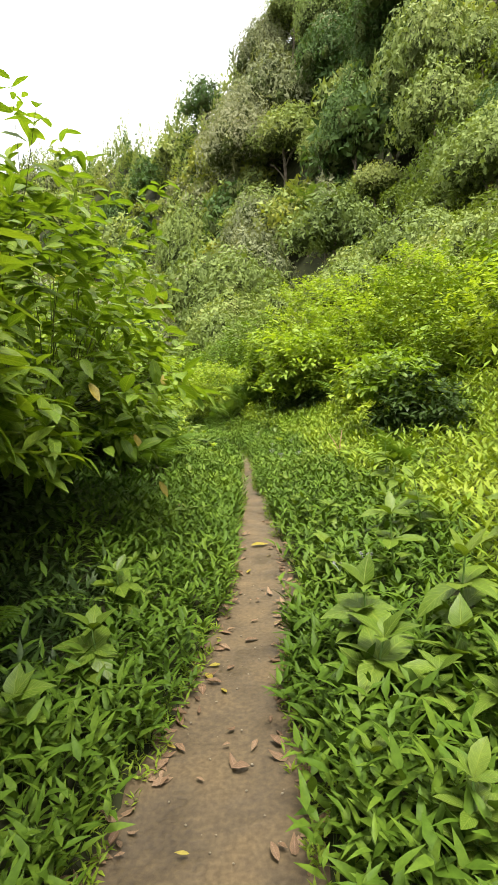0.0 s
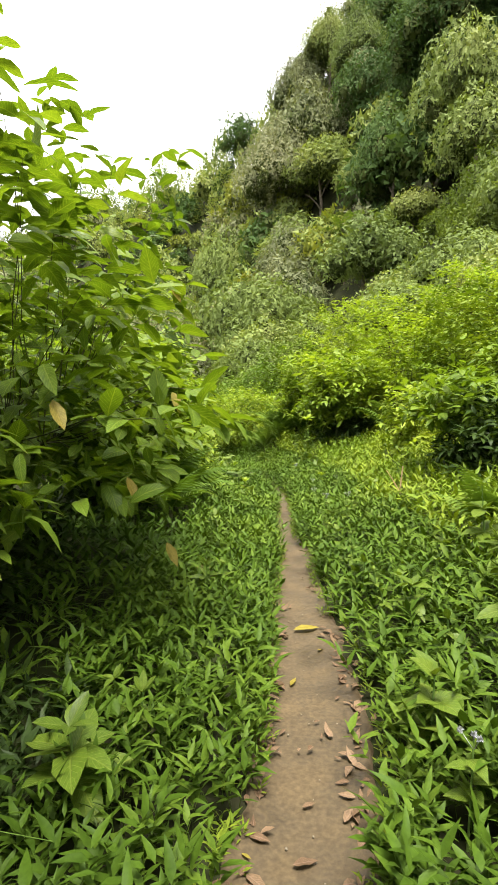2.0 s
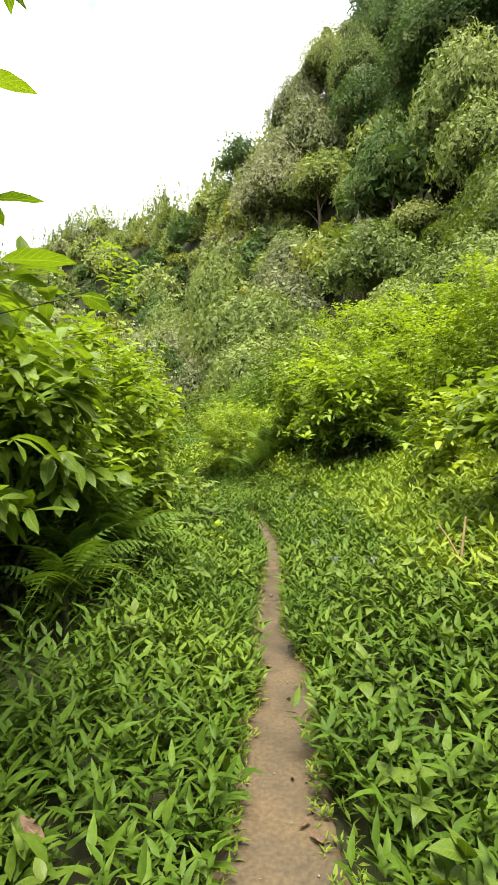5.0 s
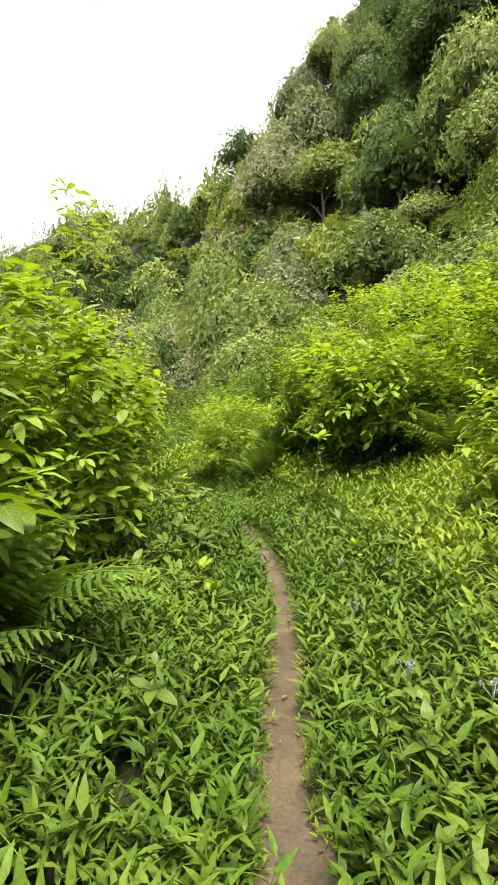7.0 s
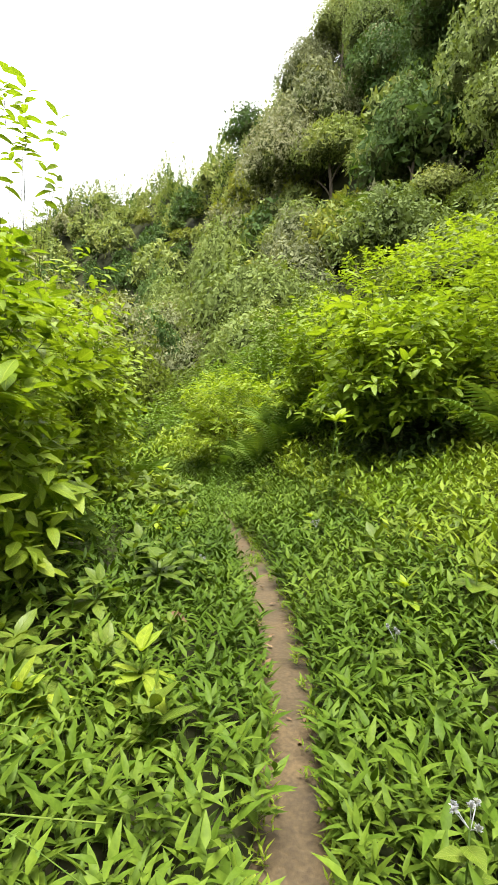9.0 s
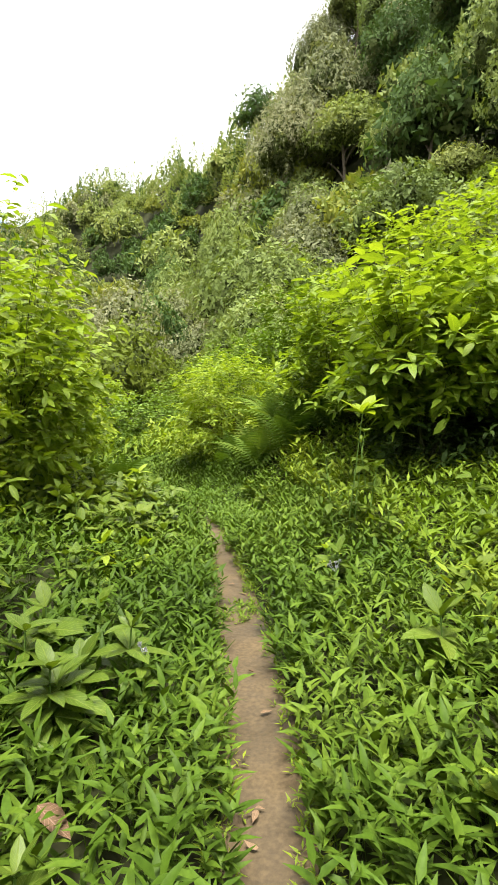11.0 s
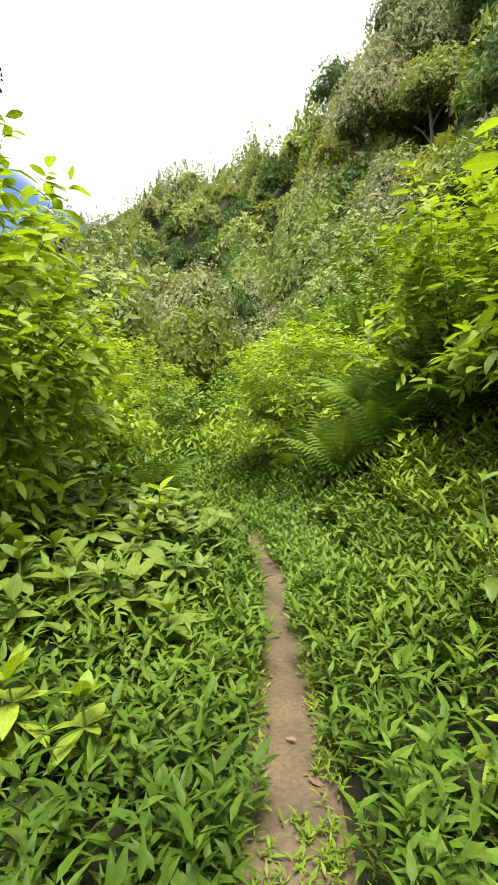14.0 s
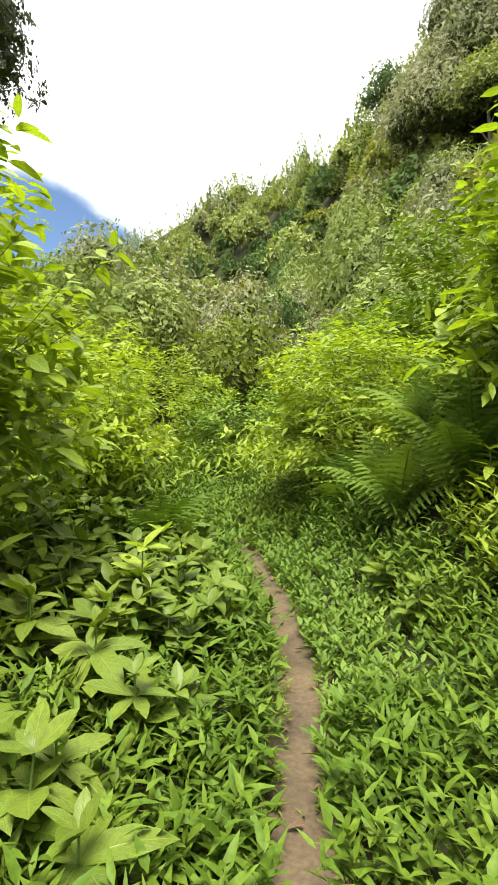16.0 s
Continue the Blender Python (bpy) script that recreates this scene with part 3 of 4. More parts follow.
def shrub(place, centre, radii, tips, leaf, kind, material, label, name="shrub", single=30, cluster=7, tpls=None, stems=5, group="", extra=(), down=0.0, inner=0.3, along=0.6, under=0.12):
    """A shrub: stems rise from its foot, twigs run to tips spread through an uneven crown, leaves sit round the tips."""
    x, y = place
    z = float(ground_z(x, y)) - 0.05
    base = np.array([x, y, z])
    ob = holder(name, base, label, "shrub", group)
    tpls = tpls or OVATE
    c, r = np.array(centre, float), np.array(radii, float)
    u = unit(rng.normal(0, 1, (tips, 3)))
    rad = np.where(rng.uniform(0, 1, tips) < inner, rng.uniform(0.35, 0.85, tips), rng.uniform(0.82, 1.0, tips))
    lump = np.array([0.93 + 0.4 * noise.noise((2.1 * a[0] + c[0], 2.1 * a[1] + c[1], 2.1 * a[2])) for a in u])
    end = c + u * r * (rad * lump)[:, None]
    low = np.stack([ground_z(end[:, 0], end[:, 1])], -1)[:, 0] + under
    end[:, 2] = np.maximum(end[:, 2], low + rng.uniform(0, 0.3, tips))
    if len(extra):
        end = np.concatenate([end, np.array(extra, float)])
    k = len(end)
    hub = [c + np.array([math.cos(i * 2.4), math.sin(i * 2.4), 0]) * r * 0.3 + np.array([0, 0, -0.25 * r[2]]) for i in range(stems)]
    woods = [Buf() for _ in hub]
    for wood, h in zip(woods, hub):
        wood.add(*tube(arc(base + rng.normal(0, 0.06, 3) * (1, 1, 0), h, 0.1 * r[2], 6, 0.03) - base, 0.02 + 0.006 * r[2], 0.012, 5))
    ahead, limb_of, reach_at = np.zeros((k, 3)), np.zeros(k, int), rng.uniform(0.35, 0.85, k)
    for i in range(k):
        at_hub = int(np.argmin([np.linalg.norm(end[i] - q) for q in hub]))
        pts = arc(hub[at_hub], end[i], 0.06, 5, 0.025)
        if i % 6 == 0 or i >= tips:
            woods[at_hub].add(*tube(pts - base, 0.005, 0.002, 3))
        ahead[i], limb_of[i] = pts[-1] - pts[-2], at_hub
    limbs = [part("branch", wood, M_TWIG, ob) for wood in woods]
    axis = unit(unit(ahead) + np.array([0, 0, 0.55 - down]))
    crown = Buf()
    near = np.argsort(np.hypot(end[:, 0] - trail_x(end[:, 1]), 0 * end[:, 1]))
    chosen = set(near[: max(0, single // cluster)].tolist())
    for j in range(cluster):
        turn = rng.uniform(0, 2 * np.pi, k) if j == 0 else turn + 2.4 + rng.uniform(-0.3, 0.3, k)
        side = unit(np.cross(axis, np.array([0.3, 0.2, 1.0])))
        other = np.cross(axis, side)
        open_ = rng.uniform(0.35, 1.3, k)[:, None]
        d = axis * (1.1 - 0.12 * j) * rng.uniform(0.2, 1.0, k)[:, None] + (np.cos(turn)[:, None] * side + np.sin(turn)[:, None] * other) * open_
        d[:, 2] = 0.5 * d[:, 2] - down * rng.uniform(0.3, 1.0, k)
        at = end - unit(ahead) * (0.03 * leaf / 0.15 * j * rng.uniform(0.6, 1.6, k))[:, None]
        up = np.array([0, 0, 1.0]) + rng.normal(0, 0.35, (k, 3))
        size = leaf * rng.uniform(0.6, 1.2, k)
        fr = frames_of(d, up)
        rest = np.array([i not in chosen for i in range(k)])
        pick = rng.integers(0, len(tpls), k)
        for q, tpl in enumerate(tpls):
            o = rest & (pick == q)
            crown.scatter(tpl, fr[o], at[o] - base, np.stack([size[o] * rng.uniform(0.8, 1.2, o.sum()), size[o], size[o]], -1))
        if kind:
            for i in chosen:
                one_leaf(kind, limbs[limb_of[i]], at[i] - base, d[i], up[i], float(size[i]))
    some = rng.uniform(0, 1, k) < along
    mid = np.array([hub[h] for h in limb_of[some]]) * (1 - reach_at[some])[:, None] + end[some] * reach_at[some][:, None]
    ax, n = axis[some], int(some.sum())
    for j in range(max(3, cluster - 3)):
        d = unit(rng.normal(0, 1, (n, 3)) + 0.4 * ax)
        d[:, 2] = 0.5 * d[:, 2] - down * 0.5
        size = leaf * rng.uniform(0.55, 1.1, n)
        pick = rng.integers(0, len(tpls), n)
        for q, tpl in enumerate(tpls):
            o = pick == q
            crown.scatter(tpl, frames_of(d[o], np.array([0, 0, 1.0]) + rng.normal(0, 0.35, (o.sum(), 3))), mid[o] - base + rng.normal(0, 0.05, (o.sum(), 3)), size[o][:, None] * np.ones((1, 3)))
    part("foliage", crown, material, ob)
    return ob


# left side, along the walk
big_shrub = shrub((-1.9, 5.4), (-1.75, 5.6, 1.85), (1.4, 2.1, 1.9), 560, 0.185, "shrub", L_SHRUB, "tall green broad-leaved shrub leaning over the footpath", single=160, cluster=7, stems=8, inner=0.22, under=0.8,
      extra=[(-0.67, 6.79, 3.7), (-0.8, 6.6, 3.4), (-1.3, 6.3, 3.75), (-1.42, 5.0, 3.7), (-1.1, 4.6, 3.3), (-1.6, 5.6, 3.9), (-1.0, 6.9, 3.1), (-0.5, 6.5, 2.0), (-0.45, 6.2, 1.45), (-0.55, 7.2, 2.1),
             (-0.9, 6.7, 3.55), (-0.75, 6.9, 3.25), (-1.15, 6.5, 3.5), (-0.6, 6.6, 2.6), (-0.7, 6.2, 2.9)])
shrub((-1.5, 3.2), (-1.5, 3.4, 1.65), (0.65, 1.0, 1.0), 240, 0.22, "shrub", L_SHRUB, "large-leaved green shrub at the path's edge", single=140, cluster=7, stems=4, under=0.95,
      extra=[(-0.62, 2.95, 1.95), (-0.7, 2.8, 1.75), (-0.72, 3.1, 2.15), (-0.8, 3.85, 1.42), (-0.82, 3.8, 1.2), (-0.95, 3.6, 1.6), (-0.9, 3.3, 2.3), (-1.0, 3.5, 2.6)])
shrub((-1.9, 8.9), (-2.05, 8.9, 1.5), (1.0, 1.3, 1.4), 300, 0.22, "shrub", L_SHRUB, "green shrub above a fern", single=60, cluster=8, down=0.3, under=0.75)
shrub((-2.3, 11.9), (-2.25, 11.9, 1.5), (1.15, 1.7, 1.75), 560, 0.18, "bright", L_BRIGHT, "bright green leafy shrub beside the path", single=80, cluster=8)
shrub((-3.6, 16.2), (-3.45, 16.2, 1.75), (1.55, 1.8, 2.05), 560, 0.17, "bright", L_BRIGHT, "tall bright green shrub with broad leaves", single=60, cluster=8,
      extra=[(-2.6, 14.2, 4.6), (-2.7, 14.0, 4.9), (-2.9, 14.4, 5.0), (-2.5, 14.5, 4.2), (-2.25, 15.5, 3.4), (-2.3, 15.9, 3.2), (-2.6, 14.2, 4.4), (-2.4, 15.3, 3.6)] + [(-2.6 - 0.3 * math.sin(i * 1.3), 14.0 + 0.5 * math.cos(i * 2.1), 3.7 + 0.11 * i) for i in range(12)] + [(-2.3 - 0.2 * math.sin(i * 2.3) - 0.25 * (i % 3), 16.0 + 0.45 * (i % 4), 1.7 + 0.035 * i) for i in range(30)])
shrub((-3.9, 19.2), (-3.95, 19.2, 1.35), (0.95, 1.2, 1.15), 420, 0.13, "", L_BRIGHT, "yellow-green small-leaved shrub beyond the bend", single=0, cluster=8, tpls=LEAF_LOW)
shrub((-5.6, 20.8), (-5.7, 20.8, 1.5), (1.9, 2.1, 2.0), 1000, 0.145, "", L_BRIGHT, "dense yellow-green shrub across the valley floor", single=0, cluster=9, tpls=LEAF_LOW)
# low shrubs added to block light; dark leaves stand for the hollow's shade
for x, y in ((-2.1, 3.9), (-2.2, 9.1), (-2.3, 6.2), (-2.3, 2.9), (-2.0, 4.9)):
    shrub((x, y), (x, y, 0.6), (0.65, 1.3, 0.65), 240, 0.13, "", L_DARK, "low shrub added below taller shrubs, leaves darkened for the hollow's shade", single=0, cluster=8, tpls=LEAF_LOW, group="dark shrubs in the hollow", stems=4)
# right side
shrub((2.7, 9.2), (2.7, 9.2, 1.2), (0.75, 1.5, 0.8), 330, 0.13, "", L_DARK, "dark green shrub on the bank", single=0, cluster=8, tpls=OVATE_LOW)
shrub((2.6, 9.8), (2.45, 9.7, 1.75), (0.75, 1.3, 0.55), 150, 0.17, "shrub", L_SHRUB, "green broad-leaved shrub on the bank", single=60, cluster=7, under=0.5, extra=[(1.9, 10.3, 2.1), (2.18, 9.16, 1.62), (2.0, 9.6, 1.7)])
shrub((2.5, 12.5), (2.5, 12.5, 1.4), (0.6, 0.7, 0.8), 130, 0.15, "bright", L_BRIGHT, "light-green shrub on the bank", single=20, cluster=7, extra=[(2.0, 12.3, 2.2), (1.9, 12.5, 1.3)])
# shade below the big shrub, given as dark leaf colour
shrub((1.8, 17.3), (1.9, 17.4, 1.2), (1.1, 1.5, 0.9), 300, 0.13, "", L_DARK, "growth under a big shrub, leaf colour darkened for shade", single=0, cluster=8, tpls=OVATE_LOW)
shrub((1.6, 16.9), (1.75, 16.9, 2.15), (1.25, 1.15, 1.25), 300, 0.21, "bright", L_BRIGHT, "big bright shrub with rosettes of long leaves at the bend", single=160, cluster=9, under=0.7, extra=[(0.56, 16.4, 1.9), (1.4, 16.1, 2.6), (0.7, 16.5, 2.4), (0.75, 16.3, 2.1), (0.55, 16.2, 3.0), (0.75, 16.4, 3.2), (0.5, 16.0, 2.7), (0.9, 16.0, 3.1), (1.2, 16.3, 3.35), (0.62, 16.1, 2.45), (1.0, 16.2, 3.5)])
shrub((1.4, 18.9), (1.05, 18.9, 2.35), (1.5, 1.2, 1.6), 460, 0.18, "bright", L_BRIGHT, "tall bright shrub at the bend of the path", single=60, cluster=8, tpls=OVATE_LOW, under=0.5, extra=[(0.0, 19.5, 3.3), (0.8, 18.6, 3.65), (2.8, 18.5, 3.6)])
shrub((-1.5, 21.6), (-1.15, 21.2, 1.55), (1.55, 1.5, 1.4), 900, 0.125, "", L_BRIGHT, "round light-green bush behind ferns", single=0, cluster=9, tpls=LEAF_LOW)
for x, y, w, h, m, what in ((3.3, 16.6, 1.4, 1.9, L_BRIGHT, "light-green bush"), (4.8, 15.2, 1.6, 1.7, L_GRASS, "yellow-green bush"), (3.4, 19.5, 1.9, 2.2, L_BRIGHT, "light-green bush"), (5.4, 17.8, 1.8, 1.8, L_GRASS, "yellow-green bush"), (6.6, 21.5, 2.4, 2.2, L_BRIGHT, "light-green bush"), (3.0, 24.0, 2.4, 2.3, L_BRIGHT, "light-green bush"),
                            (0.6, 23.5, 1.9, 2.0, L_GRASS, "yellow-green bush"), (-1.2, 27.0, 2.3, 1.9, L_FERN, "green bush"), (7.2, 14.0, 2.2, 1.8, L_GRASS, "yellow-green bush"), (5.6, 11.0, 1.7, 1.6, L_BRIGHT, "light-green bush"), (4.4, 12.8, 1.3, 1.2, L_GRASS, "yellow-green bush"),
                            (9.0, 18.0, 2.6, 2.0, L_GRASS, "yellow-green bush"), (-4.4, 26.5, 2.0, 1.3, L_FERN, "green bush"), (-7.5, 27.0, 2.4, 2.0, L_BRIGHT, "light-green bush"), (-3.6, 31.0, 2.4, 1.8, L_GRASS, "yellow-green bush"),
                            (-7.0, 15.5, 1.8, 2.4, L_SHRUB, "green bush"), (-4.6, 12.0, 1.6, 2.2, L_SHRUB, "green bush"), (-4.4, 7.5, 1.8, 2.4, L_SHRUB, "green bush"), (-4.0, 2.5, 1.8, 2.2, L_SHRUB, "green bush"), (4.6, 3.5, 1.6, 1.7, L_SHRUB, "green bush"), (5.8, 6.5, 1.8, 1.7, L_BRIGHT, "light-green bush")):
    z = float(ground_z(x, y))
    shrub((x, y), (x, y, z + 0.6 * h), (w, w, h), int(230 * w), 0.16, "", m, what + " on the valley side", single=0, cluster=9, tpls=[DIAMOND], group="bushes on the slope", stems=4, inner=0.15)

for x, y, s, n in ((-1.25, 9.65, 0.85, 10), (-1.4, 9.1, 0.8, 9), (-1.15, 10.1, 0.75, 8), (-1.5, 9.5, 1.0, 9), (-1.2, 8.5, 0.7, 8), (-1.6, 10.0, 1.1, 8), (-1.15, 3.6, 0.6, 7), (-0.7, 19.2, 0.85, 8), (-0.3, 19.0, 0.95, 8), (0.15, 18.8, 0.95, 8), (-1.1, 19.8, 0.8, 7), (0.55, 18.5, 0.9, 8), (-0.3, 19.8, 0.9, 8), (-0.5, 18.75, 0.9, 9), (0.0, 18.5, 0.95, 9), (0.35, 18.7, 1.0, 9), (-0.2, 19.1, 1.05, 9), (0.15, 19.2, 1.1, 8), (0.3, 19.4, 0.9, 8), (1.9, 7.2, 0.7, 7), (2.2, 17.8, 1.3, 9), (-2.6, 18.6, 0.9, 8), (2.8, 15.8, 1.2, 8), (-1.9, 13.0, 0.8, 7)):
    fern(x, y, s, n, lift=0.22 if 8 < y < 10.5 and x < 0 else 0.0, rise=(38, 84) if y > 18 and -1.2 < x < 0.7 else (22, 68), facing=(-1.9 if x > trail_x(y) else -1.0))

for at in ((-0.72, 5.3, 1.2), (-0.6, 5.7, 0.75), (-0.9, 4.8, 1.6), (-0.7, 6.4, 2.5), (-0.62, 6.0, 1.7)):
    yl = one_leaf("yellow", big_shrub, np.array(at) - np.array(big_shrub.location), (0.4, -0.3, -0.8), (0.6, -0.7, 0.3), 0.17)
    tagged(yl, "yellowed leaf")
herb_spots = [(0.68, 3.24, 0.42, 0.22, "heart"), (0.85, 3.0, 0.36, 0.19, "broad"), (1.15, 3.5, 0.55, 0.2, "broad"), (-1.89, 17.04, 0.6, 0.24, "bright"), (0.62, 2.7, 0.3, 0.13, "broad"), (0.8, 2.4, 0.35, 0.14, "broad"), (1.0, 2.8, 0.4, 0.17, "heart"), (1.3, 2.9, 0.5, 0.18, "broad"), (0.7, 4.6, 0.45, 0.16, "heart"), (1.2, 5.0, 0.5, 0.17, "broad"), (0.9, 5.6, 0.4, 0.15, "heart"), (-0.62, 2.5, 0.3, 0.13, "broad"), (-0.85, 2.6, 0.4, 0.15, "broad"), (1.7, 4.0, 0.7, 0.2, "broad"), (0.78, 3.6, 0.5, 0.2, "heart"), (1.05, 4.1, 0.6, 0.2, "broad"), (0.95, 3.2, 0.4, 0.2, "heart"), (1.4, 4.6, 0.6, 0.2, "broad"), (1.5, 3.4, 0.6, 0.2, "broad"), (-0.5, 3.5, 0.4, 0.2, "heart"), (-0.65, 3.0, 0.35, 0.18, "heart"), (-0.6, 4.3, 0.4, 0.2, "broad"),
              (1.45, 5.6, 0.6, 0.18, "broad"), (0.6, 15.5, 1.05, 0.15, "broad"), (0.7, 15.3, 0.75, 0.16, "broad"), (0.48, 15.5, 0.85, 0.15, "broad"), (0.6, 15.3, 0.6, 0.15, "broad"), (0.8, 15.5, 0.9, 0.15, "broad"), (1.6, 6.4, 0.7, 0.2, "broad")]
for x, y, h, s, k in herb_spots:
    broadleaf_herb(x, y, h, s, k)
broadleaf_herb(0.55, 15.4, 1.25, 0.29, "bright", whorls=1, each=11, label="tall stem with a spreading rosette of bright leaves", group="")
for i in range(120):
    y = rng.uniform(11.0, 19.3)
    d = -rng.uniform(0.55, 2.3) if i % 5 else rng.uniform(0.7, 2.2)
    broadleaf_herb(float(trail_x(y) + d), float(y), float(rng.uniform(0.26, 0.45)), float(rng.uniform(0.14, 0.21)), "bright" if i % 6 == 0 else "broad")
for i in range(80):
    y = rng.uniform(15.4, 19.2)
    d = -rng.uniform(0.55, 2.0)
    broadleaf_herb(float(trail_x(y) + d), float(y), float(rng.uniform(0.3, 0.42) + 0.12 * max(0, -d - 0.6)), float(rng.uniform(0.17, 0.26)), "broad", whorls=3, label="large-leaved pale green herb beside the path")
for i in range(34):
    y = rng.uniform(5.8, 9.6)
    broadleaf_herb(float(trail_x(y) + trail_w(y) / 2 + rng.uniform(0.12, 1.0)), float(y), float(rng.uniform(0.28, 0.42)), float(rng.uniform(0.08, 0.13)), "heart" if i % 3 else "broad", whorls=2, each=5, label="round-leaved green herb growing beside the path")
for i in range(26):
    y = rng.uniform(4.5, 11.0)
    d = rng.uniform(0.5, 2.4) if i % 3 else -rng.uniform(0.4, 0.9)
    broadleaf_herb(float(trail_x(y) + d), float(y), float(rng.uniform(0.25, 0.5)), float(rng.uniform(0.09, 0.14)), whorls=2)


# ---- trees ----
rng = np.random.default_rng(21)
SPLINTER = (np.array([(-0.2, 0.15, 0), (0.22, 0.4, 0.05), (0, 1, -0.1)], np.float32), np.array([(0, 1, 2)], np.int32), np.array([(0, 0), (1, 0.4), (0.5, 1)], np.float32))


GOLD = (1 + 5 ** 0.5) / 2
ICO_V = unit(np.array([(-1, GOLD, 0), (1, GOLD, 0), (-1, -GOLD, 0), (1, -GOLD, 0), (0, -1, GOLD), (0, 1, GOLD), (0, -1, -GOLD), (0, 1, -GOLD), (GOLD, 0, -1), (GOLD, 0, 1), (-GOLD, 0, -1), (-GOLD, 0, 1)], float))
ICO_F = np.array([(0, 11, 5), (0, 5, 1), (0, 1, 7), (0, 7, 10), (0, 10, 11), (1, 5, 9), (5, 11, 4), (11, 10, 2), (10, 7, 6), (7, 1, 8), (3, 9, 4), (3, 4, 2), (3, 2, 6), (3, 6, 8), (3, 8, 9), (4, 9, 5), (2, 4, 11), (6, 2, 10), (8, 6, 7), (9, 8, 1)], np.int32)


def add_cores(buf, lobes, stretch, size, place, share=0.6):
    """The dense inside of a crown: an uneven lump in every lobe, behind its leaves, coloured darker for inner shade."""
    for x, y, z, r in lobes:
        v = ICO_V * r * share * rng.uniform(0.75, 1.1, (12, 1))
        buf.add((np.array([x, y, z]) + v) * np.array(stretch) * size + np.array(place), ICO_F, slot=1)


def crown_mesh(name, lobes, count, leaf, material, droop=0.2, flat=1.0, inside=0.1, core=0.52, tpl=None):
    """A crown from tufts set round many uneven lobes."""
    b = Buf()
    lobes = np.array(lobes, float)
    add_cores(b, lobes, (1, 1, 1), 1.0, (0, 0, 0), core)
    area = lobes[:, 3] ** 2
    which = rng.choice(len(lobes), count, p=area / area.sum())
    u = rng.normal(0, 1, (count, 3))
    u[:, 2] = np.abs(u[:, 2]) * 0.9 - 0.35
    u = unit(u)
    r = np.where(rng.uniform(0, 1, count) < inside, rng.uniform(0.4, 0.8, count), rng.uniform(0.8, 1.08, count))
    at = lobes[which, :3] + u * (lobes[which, 3] * r)[:, None] * np.array([1, 1, flat])
    ahead = rng.normal(0, 0.6, (count, 3))
    ahead += u * (0.3 - np.sum(ahead * u, 1))[:, None]
    ahead[:, 2] -= droop * 0.6
    fr = frames_of(ahead, u + rng.normal(0, 0.35, (count, 3)))
    b.scatter(tpl or SPLINTER, fr, at, (leaf * rng.uniform(0.6, 1.4, count))[:, None])
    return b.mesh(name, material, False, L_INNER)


def lobes_round(r, h, n, squash=0.7):
    out = [(0, 0, h, r * 0.7)]
    for i in range(n):
        a = i * 2.4 + rng.uniform(-0.4, 0.4)
        k = math.sqrt((i + 0.5) / n)
        out.append((math.cos(a) * r * 0.72 * k, math.sin(a) * r * 0.72 * k, h + squash * r * (0.75 - k) + rng.uniform(-0.12, 0.12) * r, r * rng.uniform(0.26, 0.42)))
    return out


def trunk_mesh(h, r, lean=0.1, limbs=4):
    b = Buf()
    pts = arc((0, 0, -0.6), (lean * h, 0.3 * lean * h, h), 0, 6, 0.03 * h * 0.3)
    b.add(*tube(pts, r, r * 0.45, 7))
    for i in range(limbs):
        a = i * 1.7 + 0.5
        s = 0.5 + 0.12 * i
        p = pts[0] + (pts[-1] - pts[0]) * s
        b.add(*tube(arc(p, p + np.array([math.cos(a), math.sin(a), 0.8]) * h * 0.3, 0.05 * h, 4), r * 0.4, r * 0.12, 5))
    return b.mesh("trunk", M_BARK)


# unit trees, about one across the crown; placed at true size
KINDS = {}


def tree_kind(key, label, crown, trunk, category="tree"):
    KINDS[key] = (label, crown, trunk, category)


T_STD, T_LOW = trunk_mesh(0.75, 0.03), trunk_mesh(0.3, 0.02)
for v in range(3):
    tree_kind(f"round{v}", "rounded green forest tree on the hillside", crown_mesh("crown", lobes_round(0.55, 0.62, 15), 3600, 0.072, L_HILL), T_STD)
    tree_kind(f"lime{v}", "light yellow-green bushy tree on the hillside", crown_mesh("crown", lobes_round(0.55, 0.42, 14, 0.8), 3600, 0.068, L_LIME), T_LOW)
    tree_kind(f"deep{v}", "dark green dense tree on the hillside", crown_mesh("crown", lobes_round(0.52, 0.7, 16, 1.0), 3600, 0.072, L_DEEP, 0.25, 1.1), T_STD)
    tree_kind(f"grey{v}", "grey-green broad-crowned tree with drooping twigs", crown_mesh("crown", lobes_round(0.58, 0.65, 18, 0.9), 3600, 0.068, L_GREY, 0.35), T_STD)
for key, m, what in (("biggrey", L_GREY, "large grey-green tree with a broad drooping crown"), ("biground", L_HILL, "tall green forest tree hung with creepers"), ("bigdeep", L_DEEP, "tall dark green tree with layered boughs")):
    tree_kind(key, what, crown_mesh("crown", lobes_round(0.5, 0.8, 44, 1.1), 13000, 0.043, m, 0.25, 1.15), T_STD)
tree_kind("biglime", "bright yellow-green tree on the hillside", crown_mesh("crown", lobes_round(0.5, 0.8, 30, 1.0), 9000, 0.04, L_LIME, 0.3), T_STD)


def tree(key, x, y, size, tall=1.0, name="tree", group="hillside trees", label=""):
    text, crown, trunk, category = KINDS[key]
    ob = holder(name, (x, y, float(ground_z(x, y))), label or text, category, group)
    turn = float(rng.uniform(0, 6.28))
    for n, me in (("trunk", trunk), ("crown", crown)):
        p = new(n, me)
        p.parent = ob
        p.matrix_basis = Matrix.Rotation(turn, 4, "Z") @ Matrix.Diagonal((size, size, size * tall, 1))
    return ob


